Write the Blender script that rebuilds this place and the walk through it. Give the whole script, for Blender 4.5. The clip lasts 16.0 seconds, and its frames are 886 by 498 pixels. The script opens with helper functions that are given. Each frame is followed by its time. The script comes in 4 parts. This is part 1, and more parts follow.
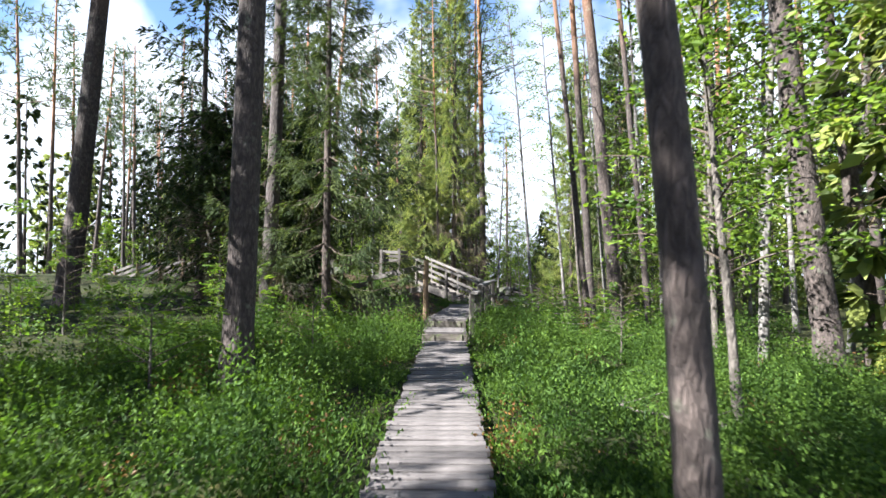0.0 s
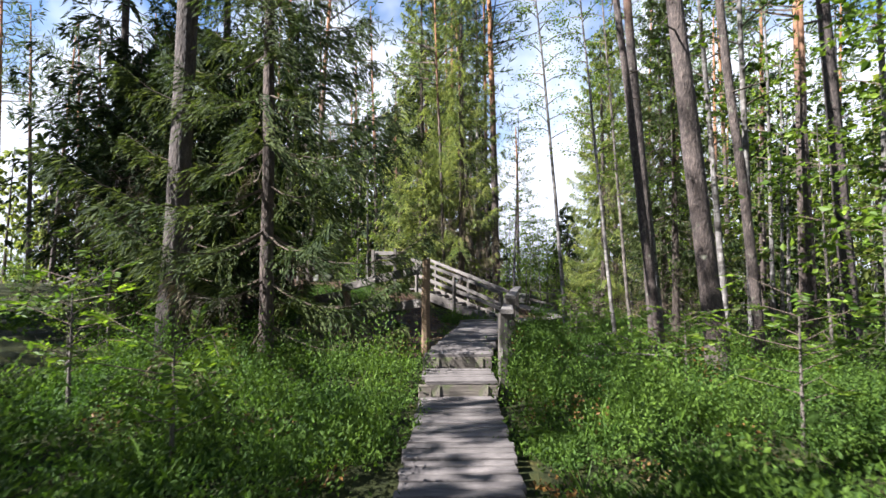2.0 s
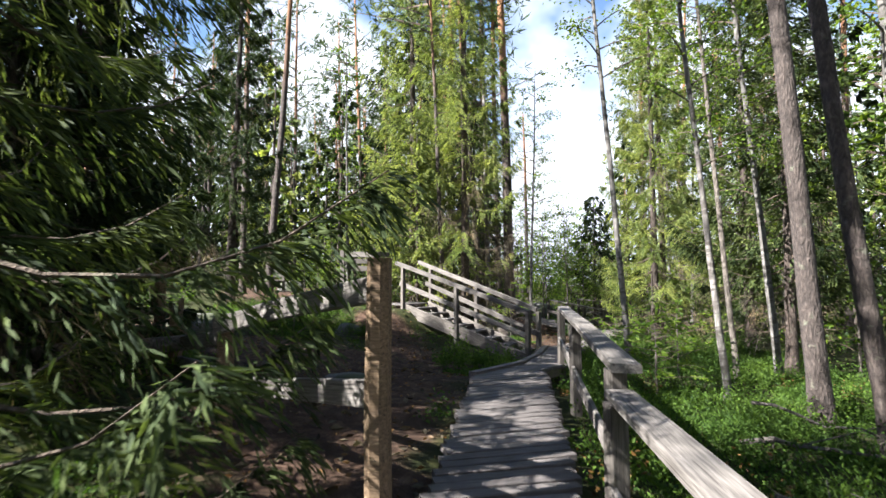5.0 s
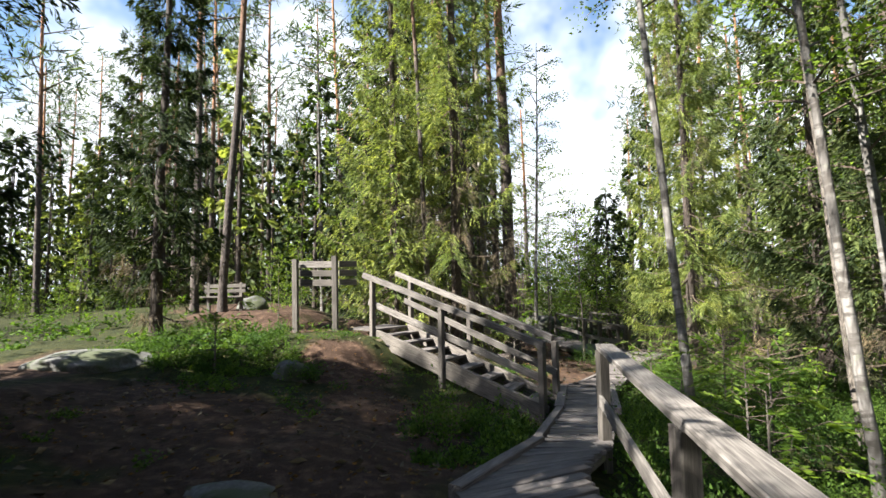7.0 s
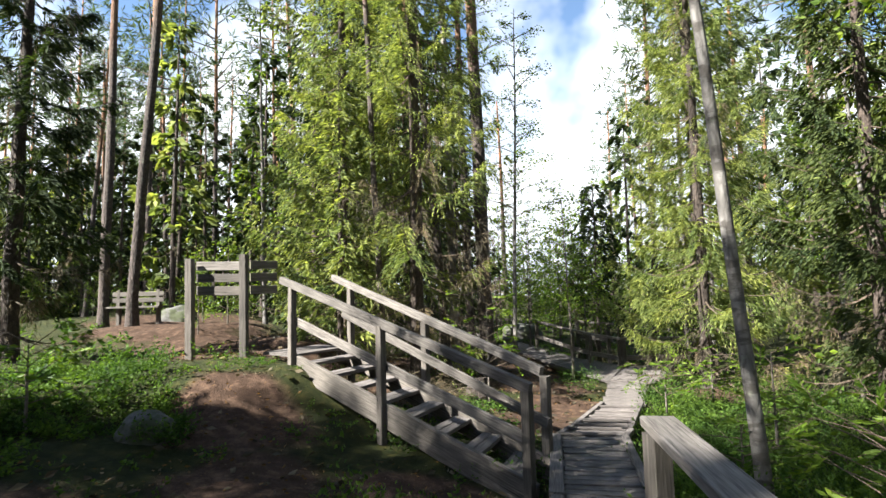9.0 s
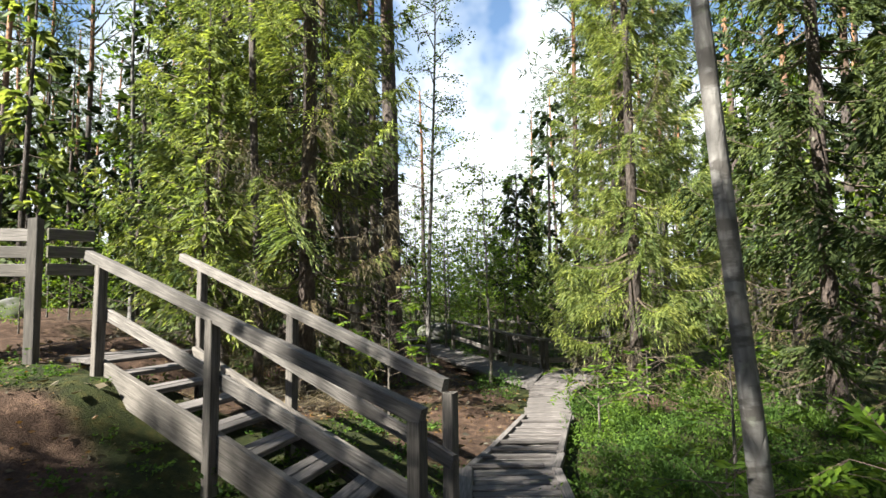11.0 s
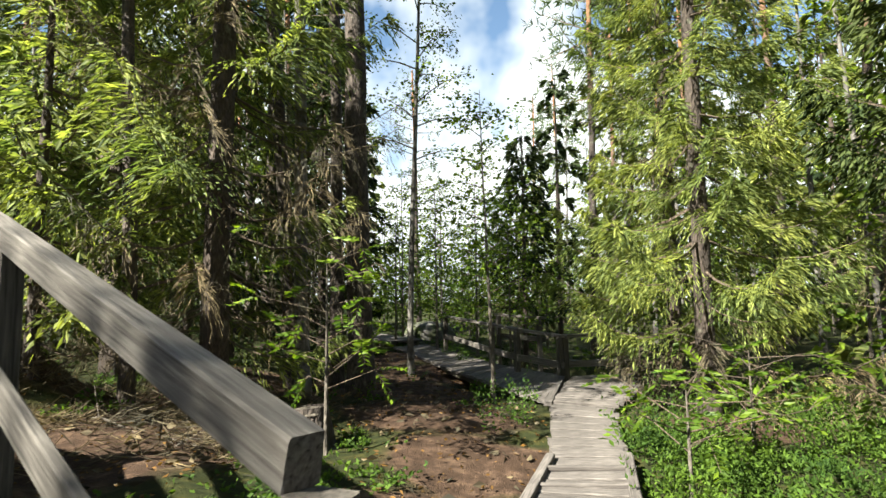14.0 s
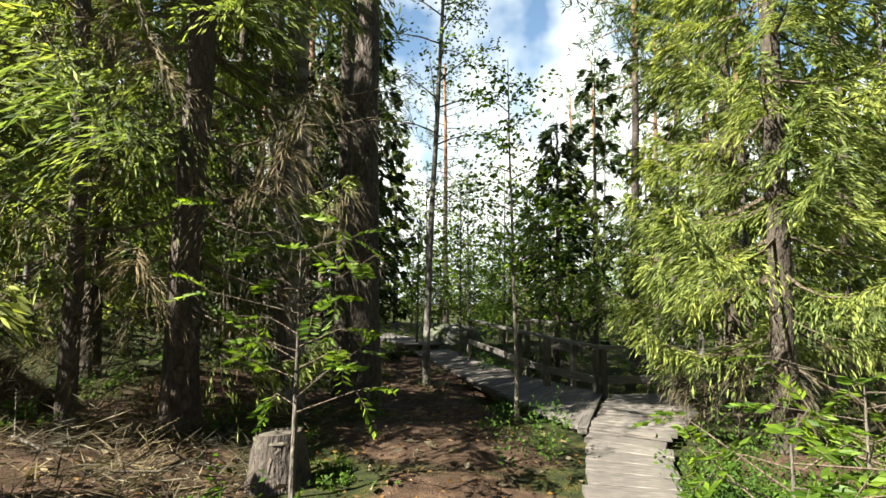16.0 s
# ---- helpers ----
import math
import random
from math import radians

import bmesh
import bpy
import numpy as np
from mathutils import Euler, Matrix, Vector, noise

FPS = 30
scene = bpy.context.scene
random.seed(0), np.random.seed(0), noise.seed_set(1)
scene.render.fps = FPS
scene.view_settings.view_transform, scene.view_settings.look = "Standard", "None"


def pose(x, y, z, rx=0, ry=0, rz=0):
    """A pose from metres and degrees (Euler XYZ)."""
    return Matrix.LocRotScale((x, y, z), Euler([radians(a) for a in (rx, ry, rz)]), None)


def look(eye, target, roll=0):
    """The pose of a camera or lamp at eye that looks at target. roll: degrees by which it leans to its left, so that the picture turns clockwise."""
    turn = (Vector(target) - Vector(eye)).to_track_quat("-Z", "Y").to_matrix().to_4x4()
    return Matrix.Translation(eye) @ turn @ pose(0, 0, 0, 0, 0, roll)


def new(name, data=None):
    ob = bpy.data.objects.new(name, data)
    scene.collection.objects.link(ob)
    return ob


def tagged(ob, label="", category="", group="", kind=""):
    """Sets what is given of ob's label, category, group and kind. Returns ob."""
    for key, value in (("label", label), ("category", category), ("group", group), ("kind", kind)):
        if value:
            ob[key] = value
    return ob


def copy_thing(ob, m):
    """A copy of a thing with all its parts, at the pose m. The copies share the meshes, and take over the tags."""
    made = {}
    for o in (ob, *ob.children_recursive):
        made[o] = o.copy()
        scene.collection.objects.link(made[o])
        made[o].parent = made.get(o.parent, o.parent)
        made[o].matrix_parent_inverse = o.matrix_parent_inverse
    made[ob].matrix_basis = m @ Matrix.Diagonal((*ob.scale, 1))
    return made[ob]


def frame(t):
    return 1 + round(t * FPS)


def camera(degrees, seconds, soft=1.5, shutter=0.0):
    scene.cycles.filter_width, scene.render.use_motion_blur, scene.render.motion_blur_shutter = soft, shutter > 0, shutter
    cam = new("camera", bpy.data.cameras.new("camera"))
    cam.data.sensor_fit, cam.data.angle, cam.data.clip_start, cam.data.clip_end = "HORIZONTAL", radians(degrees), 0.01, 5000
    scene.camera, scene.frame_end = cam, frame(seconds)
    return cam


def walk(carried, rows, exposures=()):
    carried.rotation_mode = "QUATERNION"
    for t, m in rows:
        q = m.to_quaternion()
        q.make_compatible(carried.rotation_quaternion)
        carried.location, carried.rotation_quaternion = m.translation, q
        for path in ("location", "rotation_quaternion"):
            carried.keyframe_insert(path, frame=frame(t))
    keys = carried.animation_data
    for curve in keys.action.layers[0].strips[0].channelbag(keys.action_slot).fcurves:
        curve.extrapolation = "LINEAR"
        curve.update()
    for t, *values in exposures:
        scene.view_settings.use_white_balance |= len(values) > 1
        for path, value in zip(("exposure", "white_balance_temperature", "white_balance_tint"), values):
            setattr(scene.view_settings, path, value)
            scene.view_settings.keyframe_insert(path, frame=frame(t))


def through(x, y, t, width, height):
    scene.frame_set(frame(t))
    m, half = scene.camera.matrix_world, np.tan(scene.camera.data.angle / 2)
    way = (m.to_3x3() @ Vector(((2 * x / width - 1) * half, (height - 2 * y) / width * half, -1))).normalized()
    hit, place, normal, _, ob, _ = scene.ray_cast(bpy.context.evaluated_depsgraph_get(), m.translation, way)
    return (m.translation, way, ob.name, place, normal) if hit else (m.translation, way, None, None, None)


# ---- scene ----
cam = camera(80.0, 16.0, soft=1.5, shutter=0.3)
PATH = [
    (0, (0.661, 0.883, 1.495), (0.421, 2.867, 1.584), 0.6),
    (0.5, (0.504, 1.989, 1.493), (0.257, 3.972, 1.586), 0.6),
    (1, (0.323, 3.066, 1.501), (0.07, 5.047, 1.6), 0.4),
    (1.5, (0.194, 4.151, 1.482), (-0.059, 6.132, 1.588), 0.2),
    (2, (0.072, 5.138, 1.482), (-0.183, 7.119, 1.592), 0.1),
    (2.5, (-0.013, 6.13, 1.492), (-0.274, 8.11, 1.605), -0.2),
    (3, (-0.131, 7.066, 1.518), (-0.39, 9.046, 1.63), -0.1),
    (3.5, (-0.209, 7.976, 1.544), (-0.466, 9.956, 1.659), -0.2),
    (4, (-0.235, 8.763, 1.607), (-0.493, 10.743, 1.717), -0.3),
    (4.2, (-0.298, 9.087, 1.584), (-0.556, 11.067, 1.695), -0.1),
    (6.3, (-0.699, 12.353, 1.822), (-0.945, 14.333, 1.962), -0.8),
    (6.5, (-0.655, 12.651, 1.825), (-0.91, 14.63, 1.965), -1.0),
    (7, (-0.644, 13.438, 1.818), (-0.886, 15.418, 1.972), -1.1),
    (7.5, (-0.66, 14.274, 1.85), (-0.87, 16.256, 2.007), -1.3),
    (8, (-0.656, 14.992, 1.856), (-0.844, 16.977, 2.016), -1.5),
    (8.5, (-0.615, 15.623, 1.863), (-0.786, 17.609, 2.026), -1.5),
    (9, (-0.544, 16.05, 1.886), (-0.702, 18.037, 2.052), -1.5),
    (9.5, (-0.498, 16.466, 1.877), (-0.583, 18.457, 2.044), -1.8),
    (10, (-0.417, 16.861, 1.803), (-0.355, 18.854, 1.968), -1.8),
    (10.2, (-0.408, 17.033, 1.789), (-0.308, 19.024, 1.952), -1.7),
    (12.3, (0.025, 19.197, 1.477), (0.167, 21.185, 1.645), -0.5),
    (12.5, (0.034, 19.417, 1.431), (0.175, 21.404, 1.602), -0.7),
    (13, (0.065, 19.927, 1.368), (0.205, 21.914, 1.544), -0.8),
    (13.5, (0.113, 20.398, 1.294), (0.257, 22.385, 1.476), -0.9),
    (14, (0.151, 20.737, 1.311), (0.287, 22.724, 1.495), -0.9),
    (14.5, (0.269, 21.091, 1.304), (0.39, 23.079, 1.486), -0.5),
    (15, (0.345, 21.491, 1.29), (0.44, 23.48, 1.474), 0.1),
    (15.5, (0.369, 21.745, 1.311), (0.428, 23.735, 1.499), 0.2),
    (16, (0.403, 21.801, 1.31), (0.414, 23.792, 1.499), 0.6),
]
walk(cam, [(t, look(eye, target, roll)) for t, eye, target, roll in PATH],
     exposures=[(0.0, 2.8, 5800, 9), (2.5, 2.45, 5900, 13), (4.2, 2.8, 5900, 11), (6.5, 2.65, 6300, 8), (9.0, 2.7, 6250, 7), (12.3, 2.55, 6450, 3), (16.0, 2.65, 6800, 0)])

# ---- world and sun ----
SUN_AZ, SUN_EL = radians(-121), radians(41)   # azimuth from +y, clockwise
world = bpy.data.worlds.new("world")
scene.world = world
world.use_nodes = True
wn, wl = world.node_tree.nodes, world.node_tree.links
wn.clear()
sky = wn.new("ShaderNodeTexSky")
sky.sky_type, sky.sun_disc = "NISHITA", False
sky.sun_elevation, sky.sun_rotation = SUN_EL, SUN_AZ
sky.air_density, sky.dust_density, sky.ozone_density = 1.0, 0.4, 1.6
coord = wn.new("ShaderNodeTexCoord")
cloud = wn.new("ShaderNodeTexNoise")
cloud.inputs["Scale"].default_value, cloud.inputs["Detail"].default_value = 2.6, 5.0
cramp = wn.new("ShaderNodeValToRGB")
cramp.color_ramp.elements[0].position, cramp.color_ramp.elements[1].position = 0.43, 0.54
cmix = wn.new("ShaderNodeMix")
cmix.data_type = "RGBA"
cmix.inputs["B"].default_value = (6.0, 6.1, 6.3, 1)
bg = wn.new("ShaderNodeBackground")
bg.inputs["Strength"].default_value = 0.042
wout = wn.new("ShaderNodeOutputWorld")
wl.new(coord.outputs["Generated"], cloud.inputs["Vector"])
wsep, wlow, wsum = wn.new("ShaderNodeSeparateXYZ"), wn.new("ShaderNodeMath"), wn.new("ShaderNodeMath")
wlow.operation, wlow.inputs[1].default_value, wlow.inputs[2].default_value = "MULTIPLY_ADD", -0.9, 0.36   # whiter towards the horizon
wl.new(coord.outputs["Generated"], wsep.inputs["Vector"])
wl.new(wsep.outputs["Z"], wlow.inputs[0])
wl.new(cloud.outputs["Fac"], wsum.inputs[0])
wl.new(wlow.outputs["Value"], wsum.inputs[1])
wl.new(wsum.outputs["Value"], cramp.inputs["Fac"])
wl.new(cramp.outputs["Color"], cmix.inputs["Factor"])
wl.new(sky.outputs["Color"], cmix.inputs["A"])
wl.new(cmix.outputs["Result"], bg.inputs["Color"])
wl.new(bg.outputs["Background"], wout.inputs["Surface"])
sun = new("sun", bpy.data.lights.new("sun", "SUN"))
sun.data.energy, sun.data.angle, sun.data.color = 5.0, radians(0.53), (1.0, 0.95, 0.85)
SUN_DIR = Vector((math.sin(SUN_AZ) * math.cos(SUN_EL), math.cos(SUN_AZ) * math.cos(SUN_EL), math.sin(SUN_EL)))
sun.matrix_world = look(SUN_DIR * 60, (0, 0, 0))

# ---- materials ----
def base_mat(name):
    m = bpy.data.materials.new(name)
    m.use_nodes = True
    n = m.node_tree.nodes
    return m, n, m.node_tree.links, n["Principled BSDF"]


def ramp(n, l, fac, stops):
    r = n.new("ShaderNodeValToRGB")
    el = r.color_ramp.elements
    while len(el) < len(stops):
        el.new(0.5)
    for e, (p, c) in zip(el, stops):
        e.position, e.color = p, (*c, 1)
    l.new(fac, r.inputs["Fac"])
    return r.outputs["Color"]


def noise_of(n, l, scale, detail=4, stretch=(1, 1, 1), rough=0.6, coords="Object"):
    tc, mp, nz = n.new("ShaderNodeTexCoord"), n.new("ShaderNodeMapping"), n.new("ShaderNodeTexNoise")
    mp.inputs["Scale"].default_value = stretch
    nz.inputs["Scale"].default_value, nz.inputs["Detail"].default_value = scale, detail
    nz.inputs["Roughness"].default_value = rough
    l.new(tc.outputs[coords], mp.inputs["Vector"])
    l.new(mp.outputs["Vector"], nz.inputs["Vector"])
    return nz.outputs["Fac"]


def blend(n, l, a, b, fac, mode="MIX"):
    x = n.new("ShaderNodeMix")
    x.data_type, x.blend_type = "RGBA", mode
    for sock, v in (("Factor", fac), ("A", a), ("B", b)):
        if isinstance(v, (int, float)):
            x.inputs[sock].default_value = v
        elif isinstance(v, tuple):
            x.inputs[sock].default_value = (*v, 1)
        else:
            l.new(v, x.inputs[sock])
    return x.outputs["Result"]


def bump(n, l, p, height, strength, dist=0.01):
    b = n.new("ShaderNodeBump")
    b.inputs["Strength"].default_value, b.inputs["Distance"].default_value = strength, dist
    l.new(height, b.inputs["Height"])
    l.new(b.outputs["Normal"], p.inputs["Normal"])


def tint(n, l, col, lo, hi, island=False):
    """Brightness and hue drift from piece to piece."""
    src = n.new("ShaderNodeNewGeometry").outputs["Random Per Island"] if island else n.new("ShaderNodeObjectInfo").outputs["Random"]
    return blend(n, l, col, ramp(n, l, src, [(0, lo), (1, hi)]), 1.0, "MULTIPLY")


def wood(name, dark, mid, light, rough=0.85, moss=0.0):
    m, n, l, p = base_mat(name)
    g = noise_of(n, l, 9, 6, (0.5, 9, 9))
    col = ramp(n, l, g, [(0.3, dark), (0.5, mid), (0.72, light)])
    blot = noise_of(n, l, 2.3, 3, (1, 1, 1), coords="Object")
    col = blend(n, l, col, ramp(n, l, blot, [(0.3, (0.62, 0.6, 0.58)), (0.7, (1.1, 1.08, 1.05))]), 0.8, "MULTIPLY")
    crack = ramp(n, l, noise_of(n, l, 14, 2, (0.12, 6, 6)), [(0.33, (0.25, 0.22, 0.2)), (0.4, (1, 1, 1))])
    col = blend(n, l, col, crack, 0.8, "MULTIPLY")
    col = tint(n, l, col, (0.72, 0.70, 0.68), (1.12, 1.10, 1.08))
    if moss:
        k = ramp(n, l, noise_of(n, l, 5, 5), [(0.52, (0, 0, 0)), (0.66, (moss, moss, moss))])
        col = blend(n, l, col, (0.09, 0.12, 0.03), k)
    l.new(col, p.inputs["Base Color"])
    p.inputs["Roughness"].default_value = rough
    bump(n, l, p, g, 0.6, 0.006)
    return m


def bark(name, lo, hi, cell, upper=None, up_from=5.0, patches=None):
    m, n, l, p = base_mat(name)
    tc, mp, v = n.new("ShaderNodeTexCoord"), n.new("ShaderNodeMapping"), n.new("ShaderNodeTexVoronoi")
    mp.inputs["Scale"].default_value = (1, 1, 0.28)
    v.inputs["Scale"].default_value, v.feature = cell, "DISTANCE_TO_EDGE"
    l.new(tc.outputs["Object"], mp.inputs["Vector"])
    warp, wmix = n.new("ShaderNodeTexNoise"), n.new("ShaderNodeVectorMath")
    warp.inputs["Scale"].default_value, warp.inputs["Detail"].default_value = cell * 0.7, 4
    wmix.operation, wmix.inputs["Scale"].default_value = "SCALE", 2.2 / cell
    wadd = n.new("ShaderNodeVectorMath")
    l.new(mp.outputs["Vector"], warp.inputs["Vector"])
    l.new(warp.outputs["Color"], wmix.inputs[0])
    l.new(mp.outputs["Vector"], wadd.inputs[0])
    l.new(wmix.outputs["Vector"], wadd.inputs[1])
    l.new(wadd.outputs["Vector"], v.inputs["Vector"])
    nz = noise_of(n, l, cell * 0.8, 6, (1, 1, 0.5))
    plate = ramp(n, l, v.outputs["Distance"], [(0.0, (0.45, 0.43, 0.42)), (0.22, (1, 1, 1))])
    col = blend(n, l, ramp(n, l, nz, [(0.3, lo), (0.7, hi)]), plate, 0.85, "MULTIPLY")
    if upper:
        sep, mr = n.new("ShaderNodeSeparateXYZ"), n.new("ShaderNodeMapRange")
        l.new(tc.outputs["Object"], sep.inputs["Vector"])
        l.new(sep.outputs["Z"], mr.inputs["Value"])
        mr.inputs["From Min"].default_value, mr.inputs["From Max"].default_value = up_from, up_from + 4
        col = blend(n, l, col, upper, mr.outputs["Result"])
    if patches:
        k = ramp(n, l, noise_of(n, l, 3.0, 5, (1, 1, 2.6)), [(0.5, (0, 0, 0)), (0.57, (1, 1, 1))])
        col = blend(n, l, col, patches, k)
    lich = ramp(n, l, noise_of(n, l, 6, 4), [(0.62, (0, 0, 0)), (0.75, (0.5, 0.5, 0.5))])
    col = blend(n, l, col, (0.22, 0.24, 0.17), lich)
    col = tint(n, l, col, (0.8, 0.8, 0.8), (1.15, 1.12, 1.1))
    l.new(col, p.inputs["Base Color"])
    p.inputs["Roughness"].default_value = 0.92
    add = n.new("ShaderNodeMath")
    l.new(v.outputs["Distance"], add.inputs[0])
    l.new(nz, add.inputs[1])
    bump(n, l, p, add.outputs["Value"], 0.9, 0.03)
    return m


def leaf(name, lo, hi, through=0.45, rough=0.5):
    m, n, l, p = base_mat(name)
    isl = n.new("ShaderNodeNewGeometry").outputs["Random Per Island"]
    col = ramp(n, l, isl, [(0, lo), (0.8, hi), (1.0, tuple(min(1, c * 1.25) for c in hi))])
    patch = noise_of(n, l, 1.1, 3)
    col = blend(n, l, col, ramp(n, l, patch, [(0.35, (0.55, 0.64, 0.7)), (0.65, (1.25, 1.16, 0.9))]), 1.0, "MULTIPLY")
    l.new(col, p.inputs["Base Color"])
    p.inputs["Roughness"].default_value = rough
    p.inputs["Specular IOR Level"].default_value = 0.2
    tr, mx = n.new("ShaderNodeBsdfTranslucent"), n.new("ShaderNodeMixShader")
    l.new(blend(n, l, col, (1.4, 1.45, 0.75), 1.0, "MULTIPLY"), tr.inputs["Color"])
    mx.inputs["Fac"].default_value = through
    l.new(p.outputs["BSDF"], mx.inputs[1])
    l.new(tr.outputs["BSDF"], mx.inputs[2])
    l.new(mx.outputs["Shader"], n["Material Output"].inputs["Surface"])
    return m


PLANK = wood("weathered_plank", (0.04, 0.034, 0.034), (0.10, 0.088, 0.087), (0.185, 0.168, 0.164))
BEAM = wood("grey_beam", (0.04, 0.034, 0.03), (0.088, 0.077, 0.069), (0.15, 0.135, 0.122))
RAIL = wood("pale_rail", (0.065, 0.057, 0.053), (0.14, 0.126, 0.119), (0.235, 0.218, 0.206))
# the rail wood darkened for the stairs: tree shade carried by the colour
STAIR_SHADED = wood("stair_rail_shaded", (0.048, 0.042, 0.039), (0.105, 0.094, 0.088), (0.18, 0.166, 0.157))
POSTW = wood("brown_post", (0.08, 0.05, 0.03), (0.17, 0.112, 0.066), (0.26, 0.185, 0.115))
DARKW = wood("dark_wood", (0.05, 0.042, 0.036), (0.10, 0.085, 0.072), (0.16, 0.14, 0.12), moss=0.5)
PINE_BARK = bark("pine_bark", (0.032, 0.024, 0.021), (0.105, 0.08, 0.07), 24, upper=(0.24, 0.115, 0.055), up_from=7.0)
SPRUCE_BARK = bark("spruce_bark", (0.03, 0.021, 0.018), (0.09, 0.066, 0.054), 26)
BIRCH_BARK = bark("birch_bark", (0.10, 0.092, 0.086), (0.22, 0.205, 0.193), 7, patches=(0.06, 0.052, 0.046))
GREY_BARK = bark("grey_bark", (0.06, 0.05, 0.042), (0.16, 0.138, 0.118), 20)
TWIG = bark("twig_bark", (0.07, 0.05, 0.036), (0.15, 0.11, 0.08), 40)
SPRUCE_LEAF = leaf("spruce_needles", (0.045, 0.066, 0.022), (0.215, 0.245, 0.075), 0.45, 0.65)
# darkest copy of the spruce needles, with deep forest shade in its colour
SPRUCE_DARK = leaf("spruce_needles_deep_shade", (0.009, 0.018, 0.006), (0.038, 0.055, 0.016), 0.22, 0.8)
# half-dark copy of the spruce needles, shade mixed into the green
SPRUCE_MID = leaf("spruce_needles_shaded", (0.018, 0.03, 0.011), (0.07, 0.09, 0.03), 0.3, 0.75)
PINE_LEAF = leaf("pine_needles", (0.025, 0.045, 0.022), (0.075, 0.10, 0.05), 0.28)
BIRCH_LEAF = leaf("birch_leaves", (0.032, 0.066, 0.008), (0.125, 0.178, 0.02), 0.45)
ROWAN_LEAF = leaf("rowan_leaves", (0.034, 0.07, 0.008), (0.125, 0.185, 0.02), 0.45)
BERRY_LEAF = leaf("bilberry_leaves", (0.026, 0.052, 0.010), (0.072, 0.125, 0.019), 0.42, 0.7)
BROWN_LEAF = leaf("withered_leaves", (0.05, 0.026, 0.01), (0.15, 0.08, 0.026), 0.25)
DRY = leaf("dry_twigs", (0.03, 0.023, 0.017), (0.125, 0.10, 0.072), 0.1, 0.9)
GRASS = leaf("grass_blades", (0.028, 0.065, 0.008), (0.09, 0.15, 0.02), 0.4)


def ground_mat():
    m, n, l, p = base_mat("forest_floor")
    big, fine, mid = noise_of(n, l, 0.9, 5), noise_of(n, l, 60, 4), noise_of(n, l, 7, 6)
    litter = ramp(n, l, mid, [(0.28, (0.03, 0.018, 0.012)), (0.5, (0.048, 0.029, 0.02)), (0.74, (0.125, 0.08, 0.056))])
    litter = blend(n, l, litter, ramp(n, l, fine, [(0.3, (0.5, 0.48, 0.46)), (0.7, (1.4, 1.35, 1.3))]), 0.8, "MULTIPLY")
    moss = ramp(n, l, mid, [(0.3, (0.009, 0.012, 0.004)), (0.52, (0.024, 0.028, 0.008)), (0.75, (0.06, 0.05, 0.015))])
    moss = blend(n, l, moss, ramp(n, l, fine, [(0.3, (0.55, 0.55, 0.5)), (0.7, (1.3, 1.3, 1.2))]), 0.7, "MULTIPLY")
    at = n.new("ShaderNodeAttribute")
    at.attribute_name = "bare"
    s = n.new("ShaderNodeMath")
    s.operation = "ADD"
    l.new(at.outputs["Fac"], s.inputs[0])
    sh = n.new("ShaderNodeMath")
    sh.operation = "MULTIPLY_ADD"
    sh.inputs[1].default_value, sh.inputs[2].default_value = 1.2, -0.6
    l.new(big, sh.inputs[0])
    l.new(sh.outputs["Value"], s.inputs[1])
    k = ramp(n, l, s.outputs["Value"], [(0.35, (0, 0, 0)), (0.6, (1, 1, 1))])
    l.new(blend(n, l, moss, litter, k), p.inputs["Base Color"])
    p.inputs["Roughness"].default_value = 0.95
    p.inputs["Specular IOR Level"].default_value = 0.15
    h = n.new("ShaderNodeMath")
    l.new(mid, h.inputs[0])
    l.new(fine, h.inputs[1])
    bump(n, l, p, h.outputs["Value"], 0.8, 0.03)
    return m


def rock_mat():
    m, n, l, p = base_mat("granite")
    a, b = noise_of(n, l, 30, 5), noise_of(n, l, 3, 5)
    col = ramp(n, l, a, [(0.3, (0.042, 0.039, 0.037)), (0.7, (0.12, 0.113, 0.108))])
    k = ramp(n, l, b, [(0.42, (0, 0, 0)), (0.56, (0.9, 0.9, 0.9))])
    l.new(blend(n, l, col, (0.035, 0.042, 0.012), k), p.inputs["Base Color"])
    p.inputs["Roughness"].default_value = 0.9
    bump(n, l, p, a, 0.5, 0.01)
    return m


FLOOR, ROCK = ground_mat(), rock_mat()

# ---- mesh helpers ----
def np_mesh(name, v, quads=None, tris=None, smooth=False):
    me = bpy.data.meshes.new(name)
    q = np.asarray(quads if quads is not None else np.zeros((0, 4)), np.int32)
    t = np.asarray(tris if tris is not None else np.zeros((0, 3)), np.int32)
    loops = np.concatenate([q.ravel(), t.ravel()])
    starts = np.concatenate([np.arange(len(q)) * 4, len(q) * 4 + np.arange(len(t)) * 3]).astype(np.int32)
    me.vertices.add(len(v))
    me.vertices.foreach_set("co", np.asarray(v, np.float32).ravel())
    me.loops.add(len(loops))
    me.loops.foreach_set("vertex_index", loops)
    me.polygons.add(len(starts))
    me.polygons.foreach_set("loop_start", starts)
    me.polygons.foreach_set("use_smooth", np.full(len(starts), smooth))
    me.update(calc_edges=True)
    me.validate()
    return me


def part(name, me, mat, parent=None, label="", m=None):
    ob = new(name, me)
    if mat and not me.materials:
        me.materials.append(mat)
    up = Matrix.Identity(4)
    ob.parent, o = parent, parent
    while o:
        up, o = o.matrix_basis @ up, o.parent
    if m is not None:
        ob.matrix_basis = up.inverted() @ m
    return tagged(ob, label)


